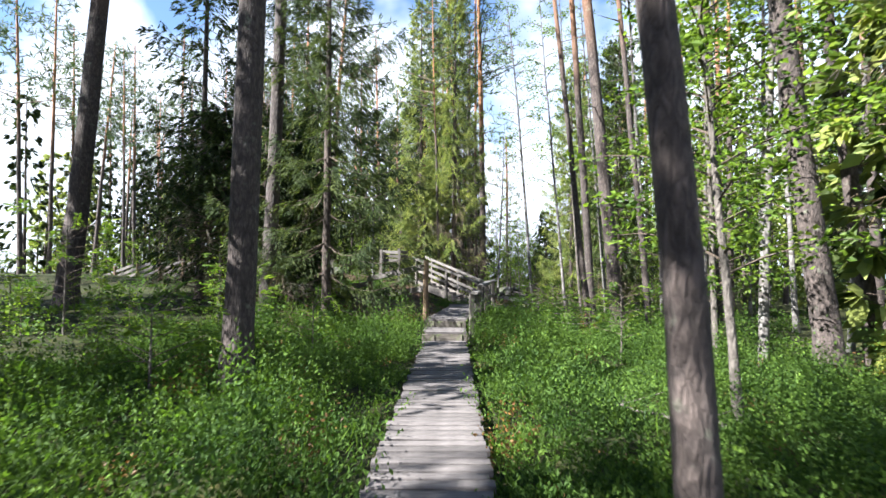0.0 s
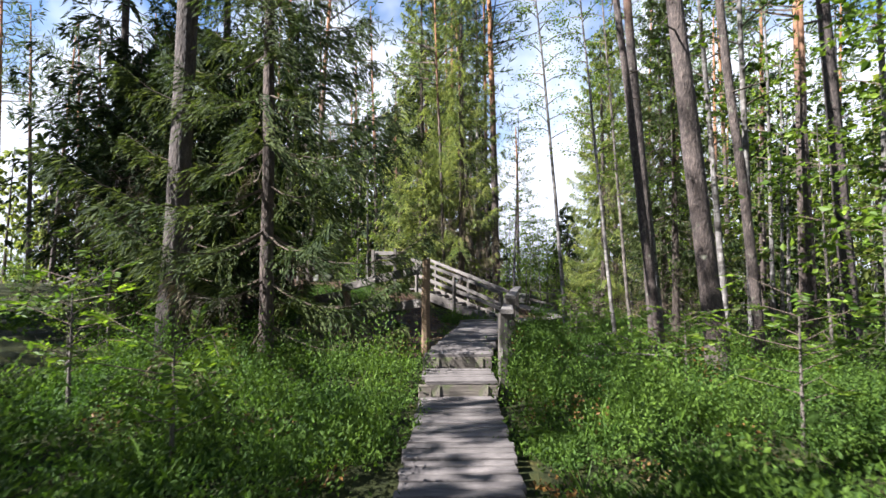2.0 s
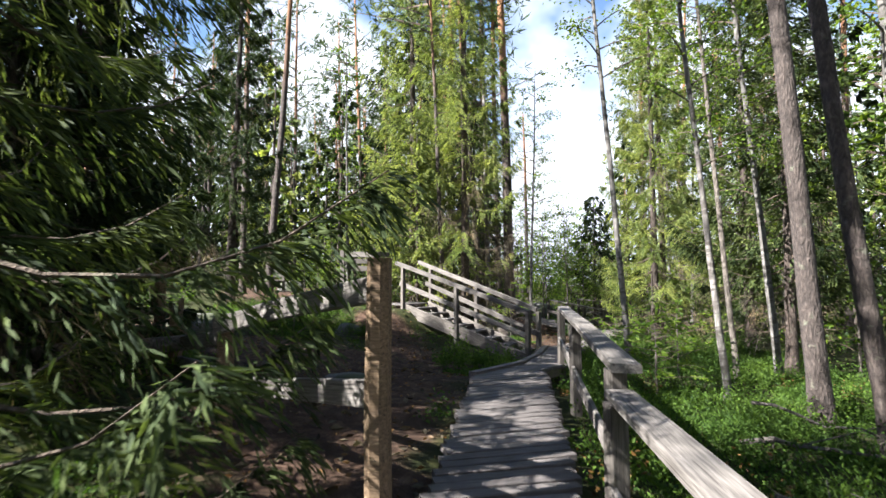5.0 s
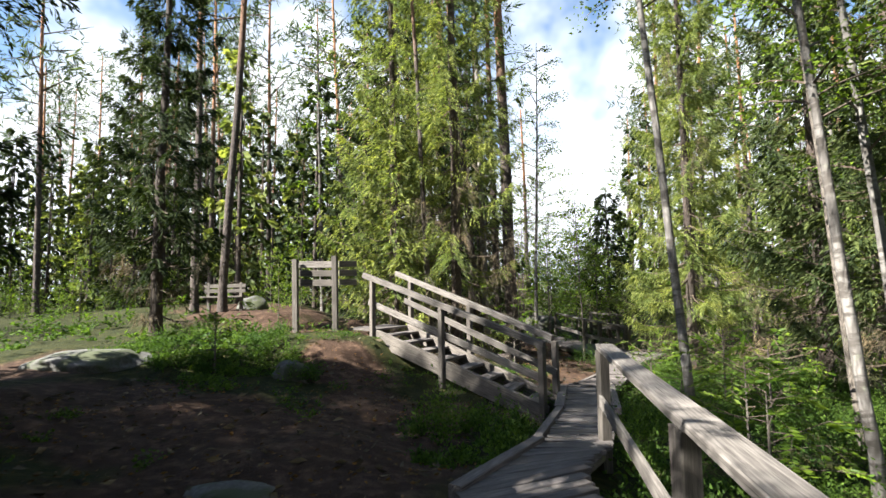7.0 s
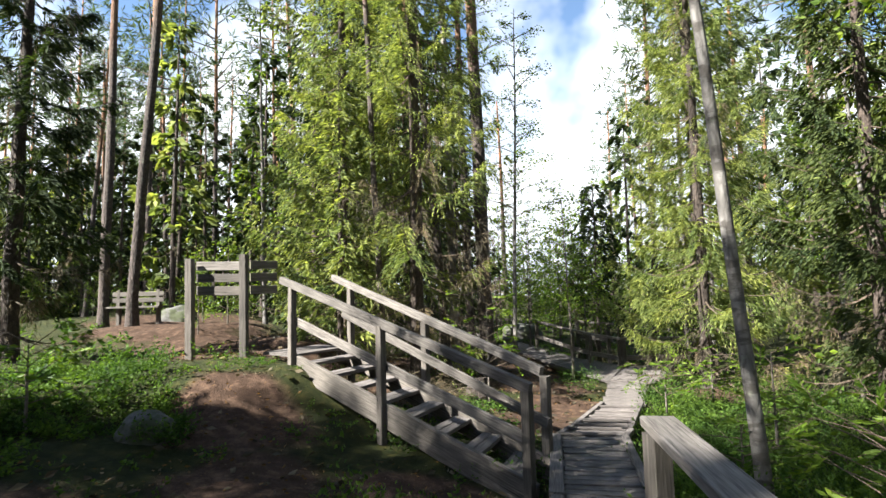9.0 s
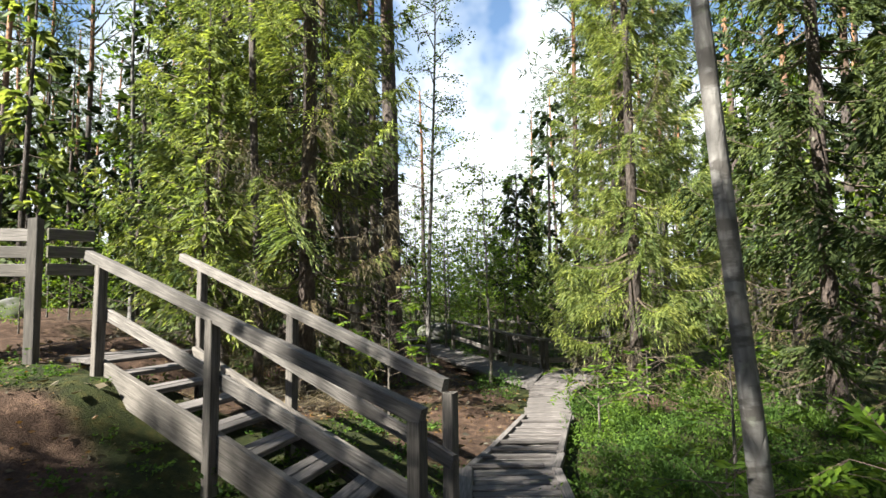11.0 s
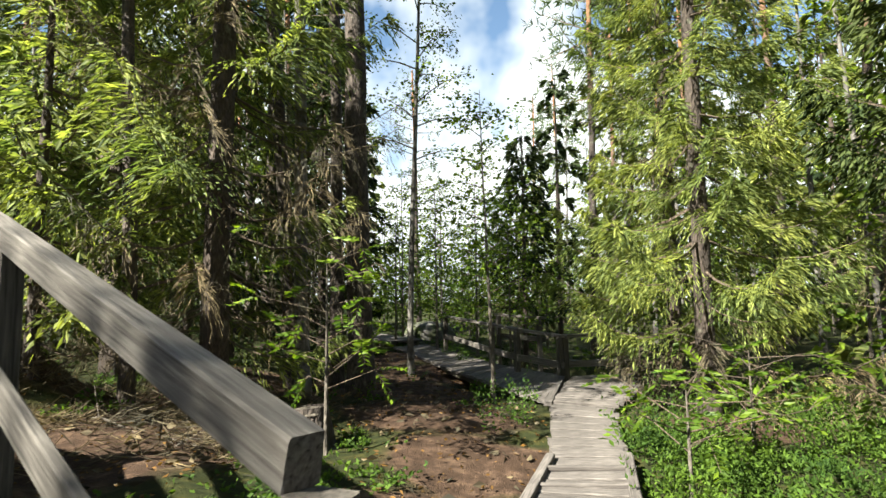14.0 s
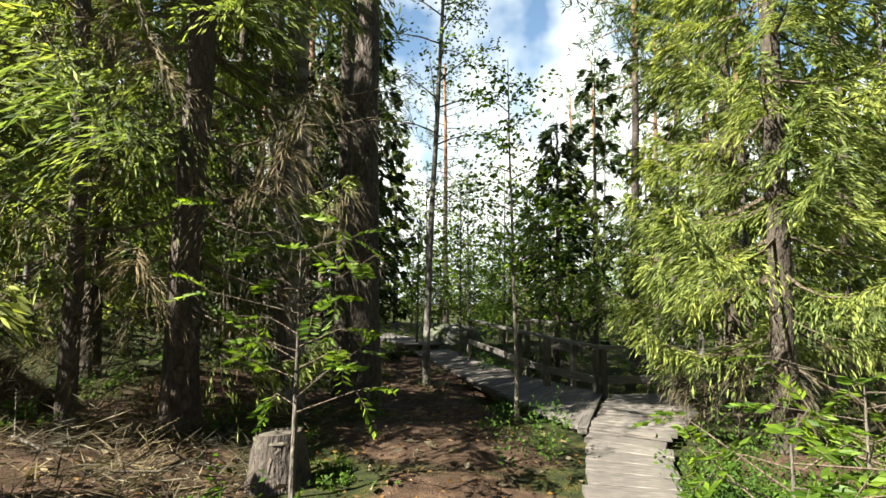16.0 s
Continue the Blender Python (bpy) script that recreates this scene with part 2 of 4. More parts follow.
def thing(name, x, y, z, label, category, group="", kind=""):
    ob = new(name)
    ob.matrix_basis = Matrix.Translation((x, y, z))
    ob.empty_display_size = 0.1
    return tagged(ob, label, category, group, kind)


def joined(*pieces):
    """Vertices and quads of several pieces as one."""
    vs, qs, off = [], [], 0
    for v, q in pieces:
        vs.append(v)
        qs.append(np.asarray(q) + off)
        off += len(v)
    return np.concatenate(vs), np.concatenate(qs)


def bar(length, w, h, rng, bow=0.0, bevel=0.006):
    """A plank or beam along x from 0, top centre line at z = 0, with chamfered edges and a little warp."""
    b = min(bevel, w / 4, h / 4)
    sec = np.array([(-w / 2 + b, -h), (w / 2 - b, -h), (w / 2, -h + b), (w / 2, -b), (w / 2 - b, 0), (-w / 2 + b, 0), (-w / 2, -b), (-w / 2, -h + b)])
    cuts = max(2, int(length / 0.9) + 1)
    v = []
    for i in range(cuts):
        s = i / (cuts - 1)
        dy, dz = rng.normal(0, 0.002), rng.normal(0, 0.002) + bow * math.sin(math.pi * s)
        for y, z in sec:
            v.append((s * length + rng.normal(0, 0.003) * (i in (0, cuts - 1)), y + dy + rng.normal(0, 0.001), z + dz + rng.normal(0, 0.001)))
    q = [(i * 8 + k, i * 8 + (k + 1) % 8, i * 8 + 8 + (k + 1) % 8, i * 8 + 8 + k) for i in range(cuts - 1) for k in range(8)]
    e = (cuts - 1) * 8
    for a, sgn in ((0, -1), (e, 1)):
        for f in ((0, 1, 4, 5), (1, 2, 3, 4), (5, 6, 7, 0)):
            q.append(tuple(a + k for k in (f if sgn > 0 else f[::-1])))
    return np.array(v), np.array(q)


def along(p0, p1, up=(0, 0, 1)):
    """The pose whose x runs from p0 to p1 and whose z is as near to up as can be."""
    x = (Vector(p1) - Vector(p0)).normalized()
    y = Vector(up).cross(x).normalized()
    z = x.cross(y)
    return Matrix.Translation(p0) @ Matrix((x, y, z)).transposed().to_4x4()


RNG = np.random.default_rng(7)


def beam(name, p0, p1, w, h, mat, parent, label="", up=(0, 0, 1), bow=0.0):
    v, q = bar((Vector(p1) - Vector(p0)).length, w, h, RNG, bow)
    return part(name, np_mesh(name, v, q), mat, parent, label, along(p0, p1, up))


def tube(points, radii, sides=8, wob=0.0, rng=RNG):
    points, radii = np.asarray(points, float), np.asarray(radii, float)
    d = np.gradient(points, axis=0)
    d /= np.linalg.norm(d, axis=1, keepdims=True) + 1e-9
    ref = np.where(np.abs(d[:, 2:]) > 0.8, [[1.0, 0, 0]], [[0, 0, 1.0]])
    a = np.cross(d, ref)
    a /= np.linalg.norm(a, axis=1, keepdims=True) + 1e-9
    b = np.cross(d, a)
    an = np.arange(sides) / sides * 2 * np.pi
    rr = radii[:, None] * (1 + wob * rng.normal(size=(len(points), sides)))
    v = points[:, None] + rr[..., None] * (np.cos(an)[None, :, None] * a[:, None] + np.sin(an)[None, :, None] * b[:, None])
    i, k = np.meshgrid(np.arange(len(points) - 1), np.arange(sides), indexing="ij")
    k2 = (k + 1) % sides
    q = np.stack([i * sides + k, (i + 1) * sides + k, (i + 1) * sides + k2, i * sides + k2], -1).reshape(-1, 4)
    return v.reshape(-1, 3), q


def leaves(c, d, size, width, rng, fold=0.25, drop=None):
    """Rhombic folded leaves at c along d."""
    n = len(c)
    d = d / (np.linalg.norm(d, axis=1, keepdims=True) + 1e-9)
    r = rng.normal(size=(n, 3))
    s = np.cross(d, r)
    s /= np.linalg.norm(s, axis=1, keepdims=True) + 1e-9
    u = np.cross(s, d)
    size = np.broadcast_to(np.asarray(size, float), (n,))[:, None]
    w = size * width
    tip = c + d * size
    mid = c + d * size * 0.45 + u * w * fold
    v = np.stack([c, mid + s * w * 0.5, tip, mid - s * w * 0.5], 1).reshape(-1, 3)
    return v, np.arange(4 * n).reshape(-1, 4)


# ---- terrain ----
KNOTS = np.array([
    (0.5, 0, 0.05), (-3, 2, 0.08), (3.5, 2, 0.02), (-9, 4, 0.25), (8, 4, -0.05), (0, 7, 0.05), (-3, 8, 0.12), (3, 8, -0.02), (9, 10, -0.1),
    (-10, 13, 0.5), (-0.5, 10.8, 0.08), (-3.2, 12, 0.22), (-0.6, 13, 0.36), (-2, 13.3, 0.45), (-4.4, 15.5, 0.72), (1.2, 13, -0.05), (3.4, 14.5, -0.1),
    (-1.8, 16.5, 0.42), (-3.2, 18, 0.5), (-0.6, 17, 0.34), (1, 17.5, -0.02), (-1.0, 19, 0.22), (-3, 20.5, 0.42), (-0.2, 20.8, 0.02), (-1.7, 21.6, 0.24), (-1.0, 21.0, 0.08), (-2.4, 22.2, 0.46), (-1.3, 22.2, 0.2), (-4.0, 21.3, 0.58), (-4.1, 22.4, 1.0),
    (-3.2, 22.9, 1.0), (-4.2, 23.2, 1.1), (-5.2, 22.2, 1.0), (-5, 20, 0.58), (-7.3, 23, 0.95), (-7, 18, 0.85), (-8, 29, 1.3), (-4.5, 26, 1.1), (-12, 34, 1.4),
    (-20, 25, 1.2), (-20, 45, 1.6), (-2.4, 24.6, 0.22), (-2.4, 27.3, 0.1), (-3.6, 29, 0.3), (0.4, 22.4, -0.02), (1.2, 24.5, -0.1), (-0.7, 25.8, 0.0),
    (-0.6, 29, -0.05), (1.5, 28, -0.1), (2.6, 29.5, -0.5), (4.2, 31.5, -0.9), (0, 33, -0.05), (-0.5, 37, 0.0), (1.5, 35.5, -0.3), (3.6, 26.8, -0.1),
    (2.3, 22.3, -0.15), (3.2, 18, -0.15), (6, 20, -0.2), (6, 27, -0.2), (10, 24, -0.3), (-2, 40, 0.1), (6, 45, -1.2), (20, 40, -0.5), (25, 10, -0.2), (-30, 0, 0.3),
    (0, -15, 0.0), (40, 70, -2), (0, 80, -3), (-40, 80, 0.5)])


def ground_z(x, y):
    x, y = np.asarray(x, float), np.asarray(y, float)
    d2 = (x[..., None] - KNOTS[:, 0]) ** 2 + (y[..., None] - KNOTS[:, 1]) ** 2 + 0.25
    w = d2 ** -2.0
    z = (w * KNOTS[:, 2]).sum(-1) / w.sum(-1)
    return z + 0.035 * np.sin(1.7 * x + 0.6 * y) * np.cos(1.3 * y - 0.7 * x) + 0.02 * np.sin(4.1 * x + 1) * np.sin(3.7 * y)


def gz(x, y):
    return float(ground_z(np.array(x), np.array(y)))


BARE = np.array([(-1.6, 13.2, 0.9), (-2.2, 14.6, 1.1), (-2.4, 16.2, 1.5), (-2.4, 17.8, 1.5), (-4.0, 18.5, 1.4), (-5.6, 19.2, 1.2), (-2.0, 19.4, 1.0),
                 (-1.2, 20.6, 0.7), (-4.4, 24.8, 1.6), (-6, 26.5, 1.8), (-8, 28.5, 2), (-10, 32, 2.5), (0.4, 23.8, 0.8), (0.7, 25.3, 0.8), (0.4, 27, 1.1), (0.2, 29, 1.1),
                 (0.4, 31, 1.2), (-0.3, 33.5, 1.4), (-1.8, 25.6, 0.9), (-3, 26.8, 1.0), (-2, 28.5, 1.3), (-7.5, 20.5, 1.0), (3.6, 26.2, 0.7), (-2.6, 20.4, 0.7), (-3.3, 21.7, 0.8), (-2.3, 24.5, 1.1)])


def bare_at(x, y):
    x, y = np.asarray(x, float), np.asarray(y, float)
    d = ((x[..., None] - BARE[:, 0]) ** 2 + (y[..., None] - BARE[:, 1]) ** 2) / BARE[:, 2] ** 2
    return np.clip(1.45 - np.sqrt(d.min(-1)), 0, 1)


def graded(lo, hi, step, far):
    inner = np.arange(lo, hi + step / 2, step)
    grow, out_lo, out_hi = step, [lo], [hi]
    while out_hi[-1] < far:
        grow *= 1.35
        out_hi.append(out_hi[-1] + grow)
        out_lo.append(out_lo[-1] - grow)
    return np.concatenate([out_lo[:0:-1], inner, out_hi[1:]])


def build_ground():
    xs, ys = graded(-9, 8, 0.17, 700), graded(-2, 38, 0.17, 700)
    gx, gy = np.meshgrid(xs, ys, indexing="ij")
    z = ground_z(gx, gy)
    b = bare_at(gx, gy)
    rough = np.array([noise.noise((x * 2.3, y * 2.3, 0)) for x, y in zip(gx.ravel(), gy.ravel())]).reshape(gx.shape)
    z += rough * 0.035
    far = np.clip((np.hypot(gx, gy - 15) - 120) / 400, 0, 1)
    z = z * (1 - far) - 6 * far
    n, m = gx.shape
    i, j = np.meshgrid(np.arange(n - 1), np.arange(m - 1), indexing="ij")
    q = np.stack([i * m + j, (i + 1) * m + j, (i + 1) * m + j + 1, i * m + j + 1], -1).reshape(-1, 4)
    me = np_mesh("ground", np.stack([gx, gy, z], -1).reshape(-1, 3), q, smooth=True)
    me.attributes.new("bare", "FLOAT", "POINT").data.foreach_set("value", b.ravel().astype(np.float32))
    tagged(part("ground", me, FLOOR), "forest floor of brown needle litter and green moss", "ground", kind="structure")


build_ground()

# ---- boardwalks ----
def plank_set(name, lines, pitch, thick, label, group="boardwalks"):
    """Planks laid across between a left and a right edge line, on two stringers. lines: rows of left xyz, right xyz."""
    lines = np.array(lines, float).reshape(-1, 2, 3)
    mid = lines.mean(1)
    walk_thing = thing(name, *mid[0], label, "boardwalk", group)
    meshes = []
    for k in range(6):
        w0 = pitch - 0.03
        b = 0.005
        v, q = bar(1.0, w0 * (0.97 + 0.03 * RNG.random()), thick, RNG, RNG.normal(0, 0.003), b)
        me = np_mesh("plank", v, q)
        me.materials.append(PLANK)
        meshes.append(me)
    for (a, b) in zip(lines[:-1], lines[1:]):
        n = max(1, round(np.linalg.norm(b.mean(0) - a.mean(0)) / pitch))
        for i in range(n):
            s = (i + 0.5) / n
            p, r = a[0] + (b[0] - a[0]) * s, a[1] + (b[1] - a[1]) * s
            e = (r - p) / np.linalg.norm(r - p)
            p = p - e * RNG.uniform(-0.01, 0.035) + (0, 0, RNG.normal(0, 0.003))
            r = r + e * RNG.uniform(-0.01, 0.035) + (0, 0, RNG.normal(0, 0.003))
            fwd = (b - a).mean(0)
            fwd /= np.linalg.norm(fwd)
            upv = Vector(np.cross(e, fwd))
            m = along(p, r, upv if upv.z > 0 else -upv)
            ob = part("plank", meshes[RNG.integers(6)], None, walk_thing, "", m @ Matrix.Diagonal((np.linalg.norm(r - p), 1, 1, 1)))
            ob.matrix_basis = ob.matrix_basis @ Matrix.Rotation(RNG.normal(0, 0.008), 4, "Z")
        for f in (0.16, 0.84):
            p, r = a[0] + (a[1] - a[0]) * f, b[0] + (b[1] - b[0]) * f
            drop = np.array((0, 0, thick + 0.002))
            beam("stringer", p - drop, r - drop, 0.10, 0.12, DARKW, walk_thing)
    return walk_thing


plank_set("boardwalk", [((0.52, -3, 0.2), (1.29, -2.9, 0.2)), ((-0.17, 3.9, 0.2), (0.60, 4.0, 0.2)), ((-0.90, 10.98, 0.2), (-0.13, 11.1, 0.2))], 0.133, 0.045,
          "weathered grey plank boardwalk lying among bilberry shrubs")
plank_set("boardwalk_step", [((-0.86, 10.85, 0.37), (-0.11, 10.98, 0.37)), ((-0.99, 11.62, 0.37), (-0.19, 11.76, 0.37))], 0.133, 0.045,
          "low grey plank step before the raised boardwalk")
plank_set("boardwalk", [((-1.0, 11.72, 0.53), (-0.20, 11.85, 0.53)), ((-1.0, 17.0, 0.50), (-0.13, 17.6, 0.50)), ((-0.36, 18.5, 0.42), (0.22, 18.45, 0.42)),
                        ((0.0, 20.2, 0.33), (0.58, 20.1, 0.33)), ((0.28, 22.4, 0.2), (0.93, 22.36, 0.2))], 0.133, 0.045,
          "raised grey plank boardwalk with a handrail on one side")


ramp_walk = plank_set("boardwalk", [((0.20, 22.44, 0.17), (0.98, 22.40, 0.17)), ((0.60, 23.45, 0.06), (1.22, 23.15, 0.06)), ((1.32, 25.12, 0.0), (1.93, 25.10, 0.0)),
                                    ((1.90, 27.25, 0.0), (2.55, 26.9, 0.0))], 0.30, 0.05, "sunlit worn plank ramp with raised edge boards and foot cleats")
for p, r in (((0.20, 22.44, 0.20), (0.60, 23.45, 0.10)), ((0.60, 23.47, 0.10), (1.30, 25.10, 0.045)), ((1.0, 22.45, 0.20), (1.25, 23.15, 0.10)), ((1.25, 23.2, 0.10), (1.9, 25.0, 0.05))):
    beam("edge_board", p, r, 0.07, 0.07, PLANK, ramp_walk)
for k in range(7):
    s = k / 7
    x, y, z = 0.26 + 1.06 * s, 22.6 + 2.5 * s, 0.165 - 0.15 * min(1, s * 1.6)
    beam("cleat", (x, y, z + 0.035), (x + 0.66, y - 0.06, z + 0.035), 0.05, 0.035, PLANK, ramp_walk)
plank_set("boardwalk", [((1.95, 27.3, 0.02), (2.6, 26.95, 0.02)), ((2.4, 28.4, 0.02), (3.45, 28.2, 0.02)), ((2.9, 29.4, 0.0), (3.9, 29.6, 0.0))], 0.145, 0.045,
          "grey plank landing where the boardwalk turns")
plank_set("boardwalk", [((1.93, 27.38, -0.02), (2.78, 29.55, -0.02)), ((1.1, 30.2, -0.02), (1.9, 31.3, -0.02)), ((-0.25, 35.4, 0.0), (0.65, 35.9, 0.0))], 0.133, 0.045,
          "shaded grey plank boardwalk leading towards the trees")
plank_set("boardwalk", [((-0.4, 35.8, 0.12), (0.6, 36.2, 0.12)), ((-2.4, 39.2, 0.2), (-1.6, 39.9, 0.2))], 0.133, 0.045, "dark plank boardwalk under the far trees")
edge = thing("edge_board", -0.5, 17.6, 0.5, "grey wooden kerb board along the boardwalk", "board")
beam("board", (-1.03, 17.0, 0.535), (-0.40, 18.5, 0.46), 0.10, 0.09, PLANK, edge)
beam("board", (-0.42, 18.52, 0.45), (-0.06, 20.2, 0.36), 0.09, 0.08, PLANK, edge)
beam("board", (-0.06, 20.25, 0.36), (0.20, 22.38, 0.24), 0.12, 0.08, PLANK, edge)
beam("board", (0.62, 20.1, 0.36), (0.97, 22.3, 0.24), 0.08, 0.07, PLANK, edge)


steps = thing("step_riser", -0.6, 11.7, 0.3, "dark wooden riser boards under the boardwalk step", "board")
beam("board", (-0.93, 10.87, 0.325), (-0.08, 11.02, 0.325), 0.04, 0.15, DARKW, steps)
beam("board", (-1.03, 11.74, 0.485), (-0.18, 11.88, 0.485), 0.04, 0.16, DARKW, steps)

# ---- handrails ----
def handrail(name, posts, label, cap=(0.14, 0.045), low=0.45, post=0.095, mat=RAIL, ext=0.12, pmat=BEAM, drop=0.3):
    """posts: rows of x, y, foot z, rail top z."""
    h = thing(name, posts[0][0], posts[0][1], posts[0][2], label, "handrail", "handrails")
    for x, y, z0, z1 in posts:
        beam("post", (x, y, z0 - drop), (x, y, z1 - cap[1]), post, post, pmat, h, up=(1, 0.3, 0))
    for a, b in zip(posts[:-1], posts[1:]):
        pa, pb = Vector((a[0], a[1], a[3])), Vector((b[0], b[1], b[3]))
        d = (pb - pa).normalized() * ext
        beam("cap_rail", pa - d, pb + d * 0.98, cap[0], cap[1], mat, h)
        side = Vector((0, 0, 1)).cross(d).normalized() * (post / 2 + 0.02)
        down = Vector((0, 0, low))
        beam("lower_rail", pa + side - down - d * 0.6, pb + side - down + d * 0.6, 0.035, 0.11, mat, h)
    return h


handrail("handrail", [(0.02, 11.45, 0.2, 1.12), (0.02, 13.2, 0.3, 1.08)], "pale weathered wooden handrail on square posts beside the boardwalk", cap=(0.15, 0.05))
handrail("handrail", [(0.06, 13.4, 0.3, 1.22), (0.14, 15.9, 0.3, 1.26), (0.25, 18.6, 0.2, 1.27)], "pale sunlit handrail of broad planks beside the boardwalk", cap=(0.16, 0.05))


def stair():
    near0, near1 = Vector((-0.24, 20.85, 0.12)), Vector((-3.14, 23.0, 1.02))
    far0, far1 = Vector((-0.03, 21.53, 0.12)), Vector((-2.66, 23.95, 1.02))
    n, up = 8, Vector((0, 0, 1))
    st = thing("staircase", *near0, "weathered grey wooden staircase with open risers and rails on both sides", "stairs")
    flat = (near1 - near0).normalized()
    for a, b in ((near0, near1), (far0, far1)):
        beam("stringer", a + up * 0.13 - flat * 0.12, b + up * 0.13, 0.06, 0.27, BEAM, st)
    for k in range(n):
        for j in (0.34, 0.63):
            s = (k + j) / n
            a, b = near0.lerp(near1, s), far0.lerp(far1, s)
            z = up * (0.06 + 0.9 * ((k + 0.5) / n - s))
            e = (b - a).normalized()
            beam("tread", a + z + e * 0.03, b + z - e * 0.03, 0.12, 0.045, PLANK, st)
    for j in range(5):
        a, b = near1 + flat * (0.08 + 0.15 * j) + up * 0.10, far1 + flat * (0.08 + 0.15 * j) + up * 0.10
        a.z = b.z = near1.z + 0.10
        beam("landing_plank", a, b, 0.138, 0.04, PLANK, st)
    for a, b, sgn, e0, e1 in ((near0, near1, -1, 0.10, 0.20), (far0, far1, 1, 0.02, 0.45)):
        q = (far0 - near0).normalized() * sgn
        base = [a + q * 0.06, a.lerp(b, 0.52) + q * 0.06, b + q * 0.06]
        tops = [p + up * h for p, h in zip(base, (0.95, 1.0, 1.04))]
        for p, t in zip(base, tops):
            beam("post", p - up * 0.45, t - up * 0.05, 0.085, 0.085, BEAM, st, up=flat)
        d = (tops[2] - tops[0]).normalized()
        beam("cap_rail", tops[0] - d * e0 + up * 0.045, tops[2] + d * e1 + up * 0.045, 0.07, 0.095, STAIR_SHADED, st)
        beam("lower_rail", tops[0] - q * 0.06 - up * 0.42 - d * 0.1, tops[2] - q * 0.06 - up * 0.42 + d * 0.1, 0.035, 0.11, STAIR_SHADED, st)


stair()

handrail("handrail", [(2.76, 29.65, -0.3, 0.66), (2.14, 30.2, -0.2, 0.74), (1.85, 31.2, -0.15, 0.78), (1.15, 34.2, -0.1, 0.86)], "grey wooden handrail along the shaded boardwalk", cap=(0.11, 0.05), mat=RAIL, drop=0.4)
handrail("handrail", [(2.84, 29.62, -0.3, 0.66), (4.1, 29.75, -0.5, 0.66)], "grey wooden handrail closing off the landing", cap=(0.11, 0.05), mat=RAIL, drop=0.5)
handrail("handrail", [(2.3, 33.0, -0.4, 0.92), (3.1, 32.4, -0.6, 0.86)], "low pale handrail across the hollow", cap=(0.12, 0.05), drop=0.5)


def pole_fence(name, posts, rails, label, mat=RAIL):
    f = thing(name, posts[0][0], posts[0][1], posts[0][2], label, "fence")
    for x, y, z0, z1, r in posts:
        v, q = tube([(0, 0, -0.3), (0.01, 0, 0.2), (0.0, 0.015, 0.6), (0.012, 0.0, z1 - z0), (0.012, 0, z1 - z0 + 0.004)], [r * 1.05, r, r * 0.97, r * 0.94, 0.002], 9, 0.05)
        part("post", np_mesh("post", v, q), POSTW, f, "", Matrix.Translation((x, y, z0)))
    for a, b in rails:
        beam("rail", a, b, 0.05, 0.13, mat, f, bow=0.02)
    return f


pole_fence("log_fence", [(-1.18, 12.83, 0.45, 1.77, 0.065), (-2.92, 14.55, 0.62, 1.38, 0.07), (-4.35, 16.0, 0.75, 1.25, 0.07)],
           [((-1.22, 12.88, 1.68), (-2.98, 14.5, 1.36)), ((-1.22, 12.88, 1.18), (-3.0, 14.5, 0.86)), ((-2.95, 14.62, 1.25), (-4.45, 16.05, 1.0)), ((-2.9, 14.62, 0.9), (-4.4, 16.08, 0.82))],
           "split-rail fence of pale poles on brown posts")
far_fence = pole_fence("slanting_fence", [(-14.4 - 1.15 * k, 24.0, 0.9, 2.0 - 0.12 * k, 0.09) for k in range(4)], [], "slanting pole fence between dark posts in the woods")
for k in range(6):
    beam("rail", (-19.2 + 0.85 * k, 24.05, 0.95 + 0.06 * k), (-16.9 + 0.85 * k, 23.95, 1.75 + 0.08 * k), 0.05, 0.12, RAIL, far_fence)


def log_rail():
    f = thing("log_fence", -5.4, 17.2, gz(-5.4, 17.2), "rough log fence of round grey poles on a brown post", "fence")
    for (x, y, z1, rad) in ((-5.4, 17.2, 1.95, 0.075), (-5.15, 17.3, 1.45, 0.04)):
        z0 = gz(x, y)
        v, q = tube([(0, 0, -0.3), (0.01, 0, 0.3), (0, 0.01, z1 - z0 - 0.01), (0, 0.01, z1 - z0)], [rad * 1.1, rad, rad * 0.94, 0.003], 9, 0.05)
        part("post", np_mesh("post", v, q), POSTW, f, "", Matrix.Translation((x, y, z0)))
    for p, e, rad in (((-4.9, 17.3, 1.22), (-7.2, 16.5, 1.4), 0.06), ((-3.75, 15.85, 1.02), (-5.6, 15.0, 0.95), 0.09)):
        a, b = np.array(p), np.array(e)
        u = np.linspace(0, 1, 6)[:, None]
        pts = (b - a) * u + RNG.normal(0, 0.012, (6, 3))
        pts = np.concatenate([pts[:1], pts])
        v, q = tube(pts + np.linspace(0, 1, 7)[:, None] * 1e-4, [0.004] + [rad * (1 - 0.04 * k) for k in range(6)], 9, 0.04)
        part("log", np_mesh("log", v, q, smooth=True), GREY_BARK, f, "grey barkless log", Matrix.Translation(p))


log_rail()


